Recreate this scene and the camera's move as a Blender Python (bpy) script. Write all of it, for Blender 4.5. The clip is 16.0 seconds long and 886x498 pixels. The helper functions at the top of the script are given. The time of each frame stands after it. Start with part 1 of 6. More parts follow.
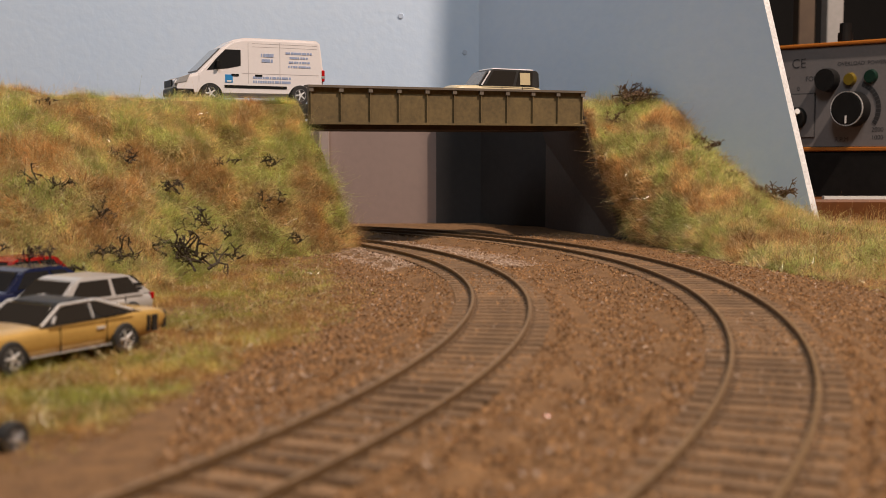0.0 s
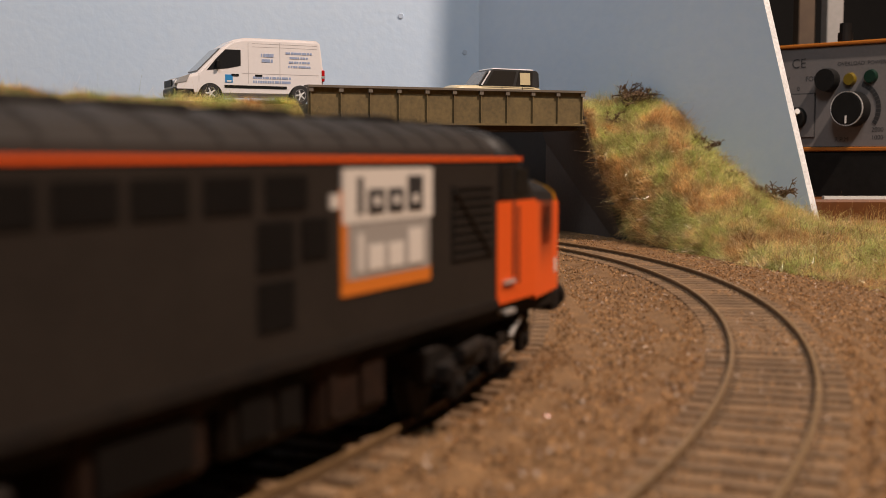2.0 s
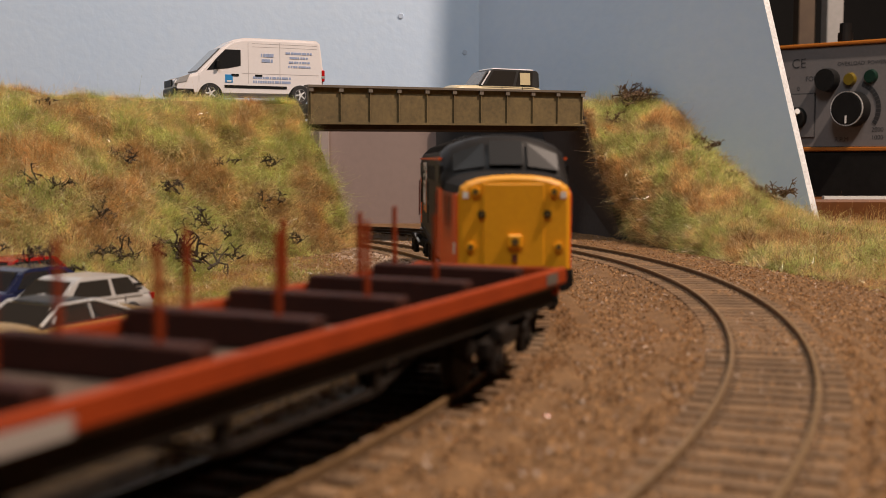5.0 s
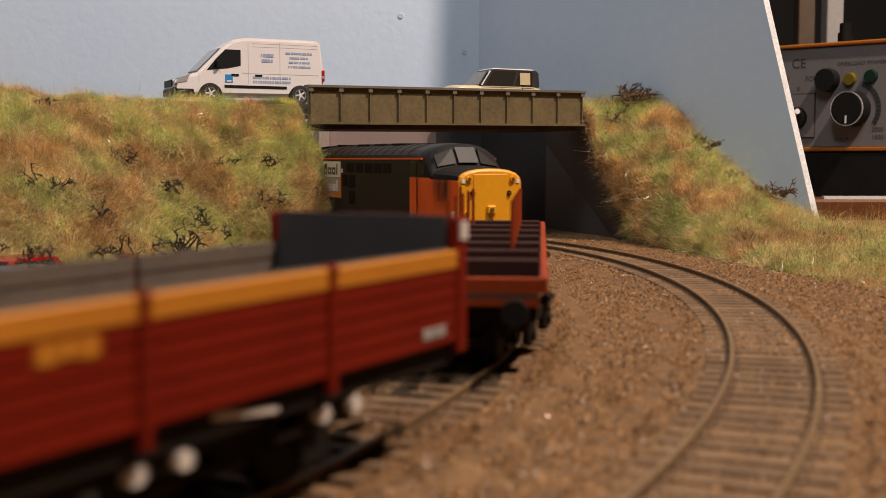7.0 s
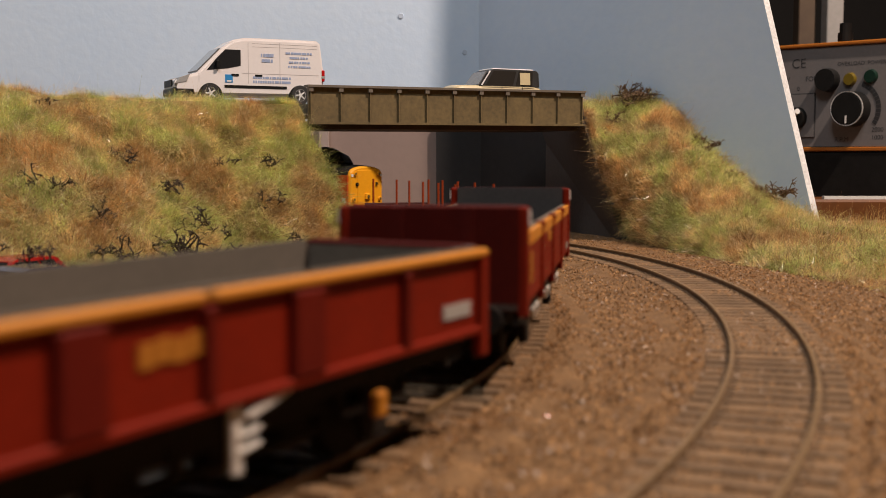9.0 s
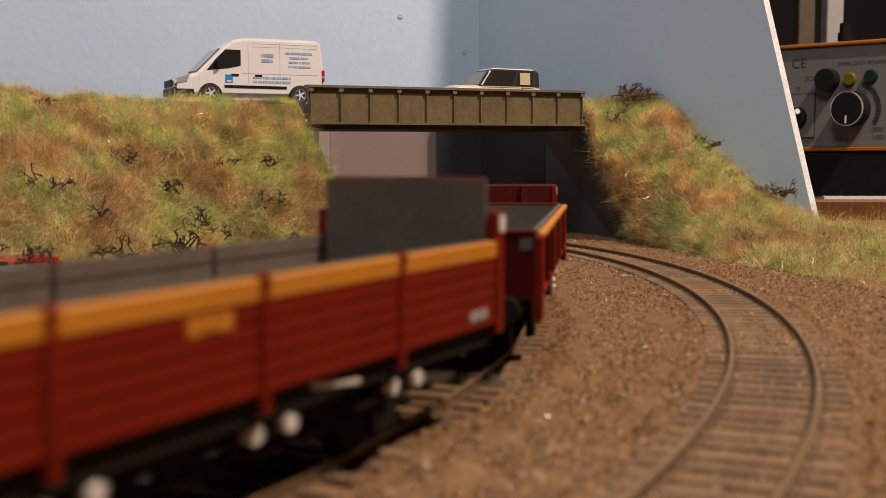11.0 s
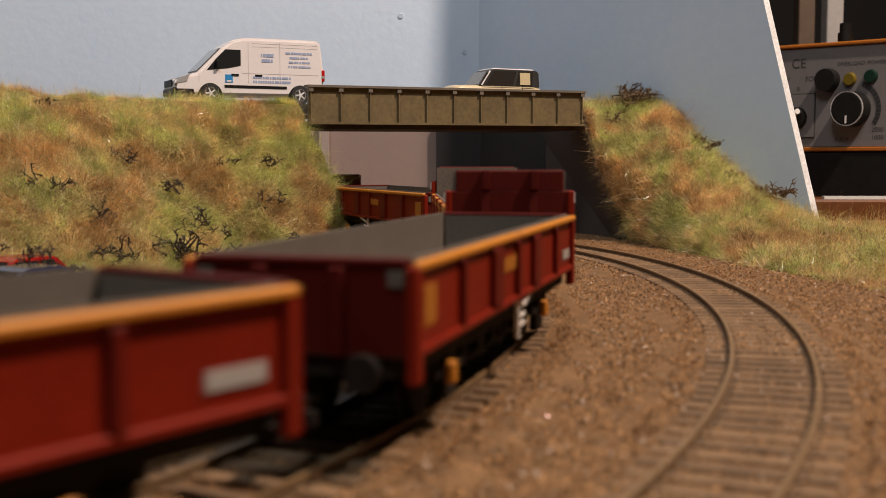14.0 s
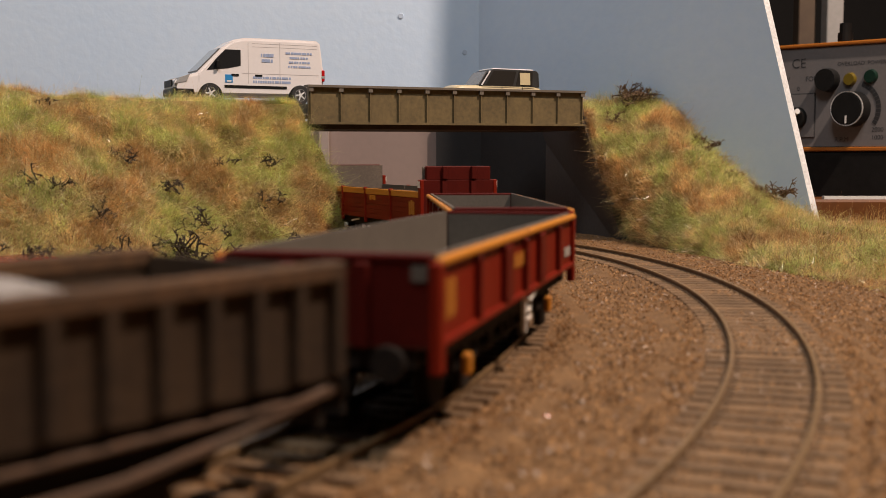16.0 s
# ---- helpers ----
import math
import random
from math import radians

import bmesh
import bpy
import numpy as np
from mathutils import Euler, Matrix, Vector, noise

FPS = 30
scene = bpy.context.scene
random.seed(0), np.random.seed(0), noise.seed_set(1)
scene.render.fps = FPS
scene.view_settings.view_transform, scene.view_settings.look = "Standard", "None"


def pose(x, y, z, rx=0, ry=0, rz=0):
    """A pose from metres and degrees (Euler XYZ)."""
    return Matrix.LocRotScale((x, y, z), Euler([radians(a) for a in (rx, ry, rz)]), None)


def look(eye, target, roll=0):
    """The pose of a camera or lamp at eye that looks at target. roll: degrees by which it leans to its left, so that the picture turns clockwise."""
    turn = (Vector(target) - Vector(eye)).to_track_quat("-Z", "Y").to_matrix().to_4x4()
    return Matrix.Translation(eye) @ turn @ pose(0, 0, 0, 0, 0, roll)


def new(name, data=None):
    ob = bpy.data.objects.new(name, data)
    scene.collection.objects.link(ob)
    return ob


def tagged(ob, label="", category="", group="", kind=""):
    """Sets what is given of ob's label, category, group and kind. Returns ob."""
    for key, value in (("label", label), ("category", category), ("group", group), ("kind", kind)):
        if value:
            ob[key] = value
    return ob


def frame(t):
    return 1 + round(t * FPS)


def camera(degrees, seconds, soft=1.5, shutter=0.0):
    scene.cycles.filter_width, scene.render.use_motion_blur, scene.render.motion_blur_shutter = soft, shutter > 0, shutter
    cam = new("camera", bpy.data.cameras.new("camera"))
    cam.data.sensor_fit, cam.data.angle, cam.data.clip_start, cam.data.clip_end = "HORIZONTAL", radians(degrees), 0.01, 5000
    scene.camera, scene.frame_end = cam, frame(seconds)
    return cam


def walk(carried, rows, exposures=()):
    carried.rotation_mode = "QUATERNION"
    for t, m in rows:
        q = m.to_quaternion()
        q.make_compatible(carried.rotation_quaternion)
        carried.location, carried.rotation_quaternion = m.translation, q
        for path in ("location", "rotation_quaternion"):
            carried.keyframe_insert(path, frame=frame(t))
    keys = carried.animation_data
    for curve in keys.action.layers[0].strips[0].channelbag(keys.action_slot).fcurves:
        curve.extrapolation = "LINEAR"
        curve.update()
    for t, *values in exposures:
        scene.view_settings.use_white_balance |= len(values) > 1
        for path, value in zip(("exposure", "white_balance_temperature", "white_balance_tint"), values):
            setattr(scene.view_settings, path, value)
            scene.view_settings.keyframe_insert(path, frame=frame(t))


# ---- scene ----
cam = camera(42.05, 16.0, soft=0.7, shutter=0.5)
cam.data.dof.use_dof = True
cam.data.dof.focus_distance = 0.62
cam.data.dof.aperture_fstop = 24.0
EYE = pose(0, 0, 0.0434, 90 - 4.486, 0, 0)
walk(cam, [(0.0, EYE), (16.0, EYE)], exposures=[(0.0, 0.0), (16.0, 0.0)])

# ---- world and lamps ----
world = bpy.data.worlds.new("room_dimness")
scene.world = world
world.use_nodes = True
world.node_tree.nodes["Background"].inputs[0].default_value = (0.9, 0.8, 0.7, 1)
world.node_tree.nodes["Background"].inputs[1].default_value = 0.02


def area_lamp(name, eye, target, size, watts, colour):
    data = bpy.data.lights.new(name, "AREA")
    data.shape, data.size, data.energy, data.color = "DISK", size, watts, colour
    ob = new(name, data)
    ob.matrix_world = look(eye, target)
    return ob


area_lamp("side_lamp", (0.74, 0.19, 1.36), (0.0, 0.5, 0.03), 0.06, 32.0, (1.0, 0.785, 0.64))
area_lamp("ceiling_lamp", (-0.22, -0.50, 1.35), (0.0, 0.5, 0.0), 0.45, 8.6, (0.93, 0.97, 1.0))


# ---- materials ----
def material(name, colour, rough=0.6, metal=0.0, other=None, scale=200.0, fine=1500.0, bump=0.0, mix=0.5, coat=0.0, per_object=0.0, spec=0.5):
    m = bpy.data.materials.new(name)
    m.use_nodes = True
    nt = m.node_tree
    b = nt.nodes["Principled BSDF"]
    b.inputs["Roughness"].default_value = rough
    b.inputs["Metallic"].default_value = metal
    b.inputs["Coat Weight"].default_value = coat
    b.inputs["Specular IOR Level"].default_value = spec
    b.inputs["Base Color"].default_value = (*colour, 1)
    tc = nt.nodes.new("ShaderNodeTexCoord")
    n1 = nt.nodes.new("ShaderNodeTexNoise")
    n1.inputs["Scale"].default_value, n1.inputs["Detail"].default_value = scale, 5
    n2 = nt.nodes.new("ShaderNodeTexNoise")
    n2.inputs["Scale"].default_value, n2.inputs["Detail"].default_value = fine, 3
    nt.links.new(tc.outputs["Object"], n1.inputs["Vector"])
    nt.links.new(tc.outputs["Object"], n2.inputs["Vector"])
    if other is not None:
        ma = nt.nodes.new("ShaderNodeMath")
        ma.operation = "ADD"
        nt.links.new(n1.outputs["Fac"], ma.inputs[0])
        nt.links.new(n2.outputs["Fac"], ma.inputs[1])
        mr = nt.nodes.new("ShaderNodeMapRange")
        mr.inputs["From Min"].default_value, mr.inputs["From Max"].default_value = 1.0 - mix * 0.5, 1.0 + mix * 0.5
        nt.links.new(ma.outputs[0], mr.inputs["Value"])
        mx = nt.nodes.new("ShaderNodeMix")
        mx.data_type = "RGBA"
        mx.inputs["A"].default_value, mx.inputs["B"].default_value = (*colour, 1), (*other, 1)
        nt.links.new(mr.outputs["Result"], mx.inputs["Factor"])
        last = mx.outputs["Result"]
        if per_object:
            oi = nt.nodes.new("ShaderNodeObjectInfo")
            hs = nt.nodes.new("ShaderNodeHueSaturation")
            mo = nt.nodes.new("ShaderNodeMapRange")
            mo.inputs["To Min"].default_value, mo.inputs["To Max"].default_value = 1 - per_object, 1 + per_object
            nt.links.new(oi.outputs["Random"], mo.inputs["Value"])
            nt.links.new(mo.outputs["Result"], hs.inputs["Value"])
            nt.links.new(last, hs.inputs["Color"])
            last = hs.outputs["Color"]
        nt.links.new(last, b.inputs["Base Color"])
    if bump:
        bp = nt.nodes.new("ShaderNodeBump")
        bp.inputs["Strength"].default_value, bp.inputs["Distance"].default_value = min(1.0, bump), 0.0006
        nt.links.new(n2.outputs["Fac"], bp.inputs["Height"])
        nt.links.new(bp.outputs["Normal"], b.inputs["Normal"])
    return m


def island_material(name, dark, mid, light, rough=0.5):
    """Colour that differs from blade to blade, through a ramp."""
    m = bpy.data.materials.new(name)
    m.use_nodes = True
    nt = m.node_tree
    b = nt.nodes["Principled BSDF"]
    b.inputs["Roughness"].default_value = rough
    at = nt.nodes.new("ShaderNodeNewGeometry")
    tc = nt.nodes.new("ShaderNodeTexCoord")
    n1 = nt.nodes.new("ShaderNodeTexNoise")
    n1.inputs["Scale"].default_value, n1.inputs["Detail"].default_value = 34.0, 6
    n1.inputs["Roughness"].default_value = 0.62
    nt.links.new(tc.outputs["Object"], n1.inputs["Vector"])
    ma = nt.nodes.new("ShaderNodeMath")
    ma.operation = "MULTIPLY_ADD"
    ma.inputs[1].default_value = 0.38
    nt.links.new(at.outputs["Random Per Island"], ma.inputs[0])
    m2 = nt.nodes.new("ShaderNodeMapRange")
    m2.inputs["From Min"].default_value, m2.inputs["From Max"].default_value = 0.43, 0.58
    m2.inputs["To Max"].default_value = 0.62
    nt.links.new(n1.outputs["Fac"], m2.inputs["Value"])
    nt.links.new(m2.outputs["Result"], ma.inputs[2])
    ramp = nt.nodes.new("ShaderNodeValToRGB")
    e = ramp.color_ramp.elements
    e[0].color, e[1].color = (*dark, 1), (light[0] * 0.6, light[1] * 0.55, light[2] * 0.6, 1)
    e.new(0.30).color = ((dark[0] + mid[0]) / 2, (dark[1] + mid[1]) / 2 + 0.05, (dark[2] + mid[2]) / 2, 1)
    e.new(0.52).color = (*mid, 1)
    e.new(0.78).color = (*light, 1)
    nt.links.new(ma.outputs[0], ramp.inputs["Fac"])
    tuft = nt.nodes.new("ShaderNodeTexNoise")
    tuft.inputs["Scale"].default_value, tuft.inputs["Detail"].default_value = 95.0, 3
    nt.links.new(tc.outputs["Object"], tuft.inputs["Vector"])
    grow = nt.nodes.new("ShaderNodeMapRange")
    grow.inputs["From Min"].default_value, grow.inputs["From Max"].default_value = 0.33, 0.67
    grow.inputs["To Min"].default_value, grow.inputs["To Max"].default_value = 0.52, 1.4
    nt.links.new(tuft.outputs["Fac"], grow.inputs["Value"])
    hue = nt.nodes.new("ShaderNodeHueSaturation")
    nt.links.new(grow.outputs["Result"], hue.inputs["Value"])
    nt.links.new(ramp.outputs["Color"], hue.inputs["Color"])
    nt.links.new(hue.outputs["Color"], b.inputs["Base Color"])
    thin = nt.nodes.new("ShaderNodeBsdfTranslucent")
    nt.links.new(hue.outputs["Color"], thin.inputs["Color"])
    both = nt.nodes.new("ShaderNodeMixShader")
    both.inputs["Fac"].default_value = 0.32
    nt.links.new(b.outputs["BSDF"], both.inputs[1])
    nt.links.new(thin.outputs["BSDF"], both.inputs[2])
    nt.links.new(both.outputs["Shader"], nt.nodes["Material Output"].inputs["Surface"])
    return m


SKY = material("sky_blue_paint", (0.64, 0.785, 0.97), 0.55, other=(0.69, 0.82, 0.98), scale=9, fine=160, bump=0.3, mix=0.6)
BARE = material("bare_board", (0.275, 0.205, 0.182), 0.7, other=(0.30, 0.222, 0.195), scale=12, fine=200, bump=0.1)
PALEWOOD = material("pale_batten", (0.42, 0.34, 0.31), 0.7, other=(0.37, 0.30, 0.27), scale=20, fine=200)
KNOT = material("knot_paint", (0.52, 0.62, 0.76), 0.6, other=(0.58, 0.68, 0.82), scale=300, fine=900)
# deep shade under the bridge, put into a near-black colour
SHADE_SHEET = material("black_blue_shade", (0.024, 0.022, 0.023), 0.8, other=(0.017, 0.016, 0.017), scale=14, fine=200, bump=0.1)
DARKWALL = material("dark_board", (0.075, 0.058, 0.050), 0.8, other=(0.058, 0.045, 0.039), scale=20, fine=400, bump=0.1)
RAWEDGE = material("raw_white_edge", (0.86, 0.87, 0.88), 0.8, other=(0.66, 0.67, 0.68), scale=90, fine=500, bump=1.0)
BALLAST = material("ballast_scatter", (0.225, 0.119, 0.045), 0.9, other=(0.11, 0.056, 0.021), scale=210, fine=1300, bump=1.0, mix=0.5)
EARTH = material("brown_earth", (0.24, 0.17, 0.05), 0.95, other=(0.15, 0.11, 0.035), scale=60, fine=700, bump=1.0)
RAIL_SIDE = material("rusty_rail", (0.115, 0.070, 0.034), 0.7, 0.0, other=(0.16, 0.097, 0.046), scale=120, fine=800)
RAIL_TOP = material("worn_rail_top", (0.25, 0.155, 0.072), 0.5, 0.15, other=(0.18, 0.110, 0.052), scale=150, fine=900)
SLEEPER = material("weathered_sleeper", (0.20, 0.118, 0.058), 0.85, other=(0.13, 0.076, 0.037), scale=200, fine=1400, bump=0.4, per_object=0.25)
CHAIR = material("rail_chair", (0.13, 0.08, 0.045), 0.8, other=(0.09, 0.055, 0.03), scale=300, fine=900)
GIRDER = material("olive_girder_paint", (0.120, 0.092, 0.050), 0.40, other=(0.19, 0.140, 0.068), scale=60, fine=500, bump=0.12)
# rust brown, darkened further to hold the shade below the deck
SHADED_RUST = material("shaded_rusty_soffit", (0.060, 0.030, 0.015), 0.7, other=(0.035, 0.019, 0.011), scale=80, fine=600, bump=0.2)
GIRDER_TOP = material("grey_girder_cap", (0.14, 0.12, 0.095), 0.45, other=(0.18, 0.15, 0.12), scale=90, fine=600)
ROADM = material("grey_road", (0.10, 0.095, 0.09), 0.85, other=(0.14, 0.13, 0.12), scale=120, fine=900, bump=0.5)
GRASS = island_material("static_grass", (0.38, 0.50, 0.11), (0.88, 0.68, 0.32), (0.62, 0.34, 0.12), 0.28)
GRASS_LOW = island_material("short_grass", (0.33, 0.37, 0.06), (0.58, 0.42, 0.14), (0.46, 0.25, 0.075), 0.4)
TWIG = material("dark_twig", (0.035, 0.025, 0.015), 0.8, other=(0.06, 0.04, 0.02), scale=200, fine=900)
TWIG_BROWN = material("brown_twig", (0.13, 0.07, 0.03), 0.8, other=(0.09, 0.05, 0.025), scale=200, fine=900)
# the room's dimness is put into this near-black wall colour
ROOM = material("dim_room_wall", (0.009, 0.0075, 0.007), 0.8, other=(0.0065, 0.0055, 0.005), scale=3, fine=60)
CEIL = material("room_ceiling", (0.6, 0.58, 0.55), 0.9, other=(0.55, 0.53, 0.5), scale=4, fine=80)
FLOORM = material("room_floor", (0.12, 0.08, 0.05), 0.7, other=(0.09, 0.06, 0.04), scale=5, fine=80)
DESK = material("dark_orange_desk", (0.15, 0.048, 0.008), 0.5, other=(0.115, 0.037, 0.007), scale=18, fine=250, bump=0.1)
WOOD = material("orange_wood", (0.25, 0.085, 0.018), 0.5, other=(0.19, 0.065, 0.014), scale=18, fine=250, bump=0.1)
BLACK = material("black_plastic", (0.009, 0.0085, 0.008), 0.45, other=(0.014, 0.0135, 0.013), scale=200, fine=900, spec=0.2)
WHITE = material("white_paint", (0.75, 0.74, 0.72), 0.4, other=(0.70, 0.69, 0.67), scale=200, fine=900)
CHROME = material("chrome", (0.75, 0.74, 0.72), 0.28, 0.35)
STEEL = material("bright_steel", (0.52, 0.51, 0.5), 0.35, 0.3)
TYRE = material("tyre_rubber", (0.02, 0.02, 0.02), 0.75, other=(0.03, 0.028, 0.025), scale=300, fine=1500)
GLASSM = material("dark_car_glass", (0.022, 0.022, 0.023), 0.08, coat=0.6)


# ---- mesh helpers ----
def part(name, bm, mat, parent=None, label="", smooth=False):
    me = bpy.data.meshes.new(name)
    bm.normal_update()
    bm.to_mesh(me)
    bm.free()
    me.materials.append(mat)
    if smooth:
        for p in me.polygons:
            p.use_smooth = True
    ob = new(name, me)
    if parent is not None:
        ob.parent = parent
    if label:
        tagged(ob, label)
    return ob


def box_in(bm, x0, y0, z0, x1, y1, z1, bevel=0.0, turn=None):
    r = bmesh.ops.create_cube(bm, size=1.0)
    vs = r["verts"]
    bmesh.ops.scale(bm, vec=(x1 - x0, y1 - y0, z1 - z0), verts=vs)
    bmesh.ops.translate(bm, vec=((x0 + x1) / 2, (y0 + y1) / 2, (z0 + z1) / 2), verts=vs)
    if bevel:
        es = list({e for v in vs for e in v.link_edges})
        r = bmesh.ops.bevel(bm, geom=es, offset=bevel, segments=1, affect="EDGES")
    if turn is not None:
        bmesh.ops.transform(bm, matrix=turn, verts=vs)
    return bm


def box(x0, y0, z0, x1, y1, z1, bevel=0.0):
    return box_in(bmesh.new(), x0, y0, z0, x1, y1, z1, bevel)


def rod_in(bm, a, b, r0, r1=None, seg=8):
    a, b = Vector(a), Vector(b)
    d = b - a
    m = Matrix.Translation((a + b) / 2) @ d.to_track_quat("Z", "Y").to_matrix().to_4x4()
    bmesh.ops.create_cone(bm, cap_ends=True, segments=seg, radius1=r0, radius2=r0 if r1 is None else r1, depth=d.length, matrix=m)
    return bm


def rod(a, b, r0, r1=None, seg=8):
    return rod_in(bmesh.new(), a, b, r0, r1, seg)


def lathe_y(profile, seg=20):
    """Turns a profile of (radius, y) about the y axis."""
    bm = bmesh.new()
    rings = [[bm.verts.new((r * math.cos(2 * math.pi * k / seg), y, r * math.sin(2 * math.pi * k / seg))) for k in range(seg)] for r, y in profile]
    for a, b in zip(rings, rings[1:]):
        for k in range(seg):
            bm.faces.new((a[k], a[(k + 1) % seg], b[(k + 1) % seg], b[k]))
    for ring in (rings[0], rings[-1]):
        bm.faces.new(ring)
    bmesh.ops.recalc_face_normals(bm, faces=bm.faces)
    return bm


def prism(outline, y0, y1, bevel=0.0, bm=None):
    """An outline of (x, z) carried from y0 to y1."""
    bm = bm or bmesh.new()
    a = [bm.verts.new((x, y0, z)) for x, z in outline]
    b = [bm.verts.new((x, y1, z)) for x, z in outline]
    fs = [bm.faces.new(a), bm.faces.new(b[::-1])]
    n = len(a)
    for k in range(n):
        fs.append(bm.faces.new((a[k], b[k], b[(k + 1) % n], a[(k + 1) % n])))
    bmesh.ops.recalc_face_normals(bm, faces=fs)
    if bevel:
        bmesh.ops.bevel(bm, geom=list({e for f in fs[:2] for e in f.edges}), offset=bevel, segments=2, affect="EDGES")
    return bm


def loft(rings, caps=True):
    bm = bmesh.new()
    vs = [[bm.verts.new(p) for p in r] for r in rings]
    n = len(vs[0])
    for a, b in zip(vs, vs[1:]):
        for k in range(n):
            bm.faces.new((a[k], a[(k + 1) % n], b[(k + 1) % n], b[k]))
    if caps:
        bm.faces.new(vs[0][::-1])
        bm.faces.new(vs[-1])
    bmesh.ops.recalc_face_normals(bm, faces=bm.faces)
    return bm


def mesh_object(name, verts, faces, mat, parent=None, smooth=False):
    me = bpy.data.meshes.new(name)
    me.from_pydata([tuple(v) for v in verts], [], [tuple(f) for f in faces])
    me.materials.append(mat)
    me.update()
    if smooth:
        for p in me.polygons:
            p.use_smooth = True
    ob = new(name, me)
    if parent is not None:
        ob.parent = parent
    return ob


# ---- track plan: curves whose bend grows along their length ----
class Track:
    def __init__(self, x, y, turn, k0, k1, k2, low, high, out):
        self.step = 0.002
        s = np.arange(-2.6, 2.4, self.step)
        c = np.clip(s, low, high)
        k = k0 + k1 * c + k2 * c * c
        k = np.where(s < low - 0.08, 0.0, k)
        k = np.where(s > high + out, 0.0, k)
        i0 = int(np.argmin(abs(s)))
        th = np.concatenate([[0], np.cumsum((k[1:] + k[:-1]) / 2 * self.step)])
        th = th - th[i0] + turn
        mid = (th[1:] + th[:-1]) / 2
        px = np.concatenate([[0], np.cumsum(np.cos(mid) * self.step)])
        py = np.concatenate([[0], np.cumsum(np.sin(mid) * self.step)])
        self.s, self.th, self.x, self.y = s, th, px - px[i0] + x, py - py[i0] + y

    def at(self, s):
        return float(np.interp(s, self.s, self.x)), float(np.interp(s, self.s, self.y))

    def heading(self, s):
        return float(np.interp(s, self.s, self.th))

    def near(self, x, y):
        return float(np.min((self.x - x) ** 2 + (self.y - y) ** 2) ** 0.5)


TRACK_A = Track(0.0182, 0.3678, 1.5596, 1.8917, 1.0314, 10.8347, -0.27, 0.32, 0.27)
TRACK_B = Track(0.0917, 0.3997, 1.5689, 1.7286, 1.6849, 10.33, -0.30, 0.36, 0.20)
GROUND = -0.0042


# ---- room ----
def structure(ob, label, category):
    return tagged(ob, label, category, "", "structure")


structure(part("floor", box(-2.2, -2.6, -0.98, 2.2, 2.4, -0.95), FLOORM), "dim brown floor of the room", "floor")
structure(part("ceiling", box(-2.2, -2.6, 1.5, 2.2, 2.4, 1.53), CEIL), "plain pale ceiling of the room", "ceiling")
structure(part("wall_north", box(-2.2, 2.4, -0.95, 2.2, 2.5, 1.5), ROOM), "far wall of the room, coloured near black as unlit", "wall")
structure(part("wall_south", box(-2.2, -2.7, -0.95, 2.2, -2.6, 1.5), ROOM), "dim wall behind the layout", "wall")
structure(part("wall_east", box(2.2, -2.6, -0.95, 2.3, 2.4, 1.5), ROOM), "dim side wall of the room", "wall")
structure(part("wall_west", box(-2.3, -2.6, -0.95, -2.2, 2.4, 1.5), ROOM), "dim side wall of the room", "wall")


# ---- ground of the layout ----
def smooth01(t):
    t = min(1.0, max(0.0, t))
    return t * t * (3 - 2 * t)


def ridge(u):
    """The brow of the embankment, u metres from the bridge."""
    return Vector((-0.075 - 0.898 * u, 0.601 - 0.44 * u))


def noise3(x, y, z=0.0):
    return noise.noise((x, y, z))


def ground_height(x, y):
    z = GROUND + 0.0009 * noise3(x * 30, y * 30) + 0.0004 * noise3(x * 160, y * 160, 3)
    d = min(TRACK_A.near(x, y), TRACK_B.near(x, y))
    z += 0.0020 * smooth01((0.024 - d) / 0.006)
    if d > 0.03:
        side = min(1.0, (d - 0.03) / 0.05)
        dip = smooth01(0.5 - x / 0.03) * (1 - smooth01((y - 0.45) / 0.12))
        z += (0.001 - 0.005 * dip) * side
    return z


def ground_sheet():
    xs, ys = np.arange(-1.32, 0.62, 0.0075), np.arange(-1.6, 0.87, 0.0075)
    verts = [(x, y, ground_height(x, y)) for y in ys for x in xs]
    nx = len(xs)
    faces = [(j * nx + i, j * nx + i + 1, (j + 1) * nx + i + 1, (j + 1) * nx + i) for j in range(len(ys) - 1) for i in range(nx - 1)]
    ob = mesh_object("ground", verts, faces, BALLAST, smooth=True)
    return structure(ob, "brown ballast and earth scatter over the baseboard", "ground")


ground_sheet()
structure(part("baseboard", box(-1.32, -1.6, -0.12, 0.62, 0.87, -0.016), WOOD), "wooden baseboard under the model railway", "baseboard")
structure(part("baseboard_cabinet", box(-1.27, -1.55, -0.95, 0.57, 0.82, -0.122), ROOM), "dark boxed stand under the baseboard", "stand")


# ---- track ----
def sweep_rail(track, offset, z0, z1, half, low, high, step=0.006):
    bm = bmesh.new()
    prev = None
    s = low
    while s <= high:
        x, y = track.at(s)
        h = track.heading(s)
        nx, ny = -math.sin(h), math.cos(h)
        ring = [bm.verts.new((x + nx * (offset + o), y + ny * (offset + o), z)) for o, z in ((-half, z0), (half, z0), (half, z1), (-half, z1))]
        if prev:
            for k in range(4):
                bm.faces.new((prev[k], prev[(k + 1) % 4], ring[(k + 1) % 4], ring[k]))
        prev = ring
        s += step
    bmesh.ops.recalc_face_normals(bm, faces=bm.faces)
    return bm


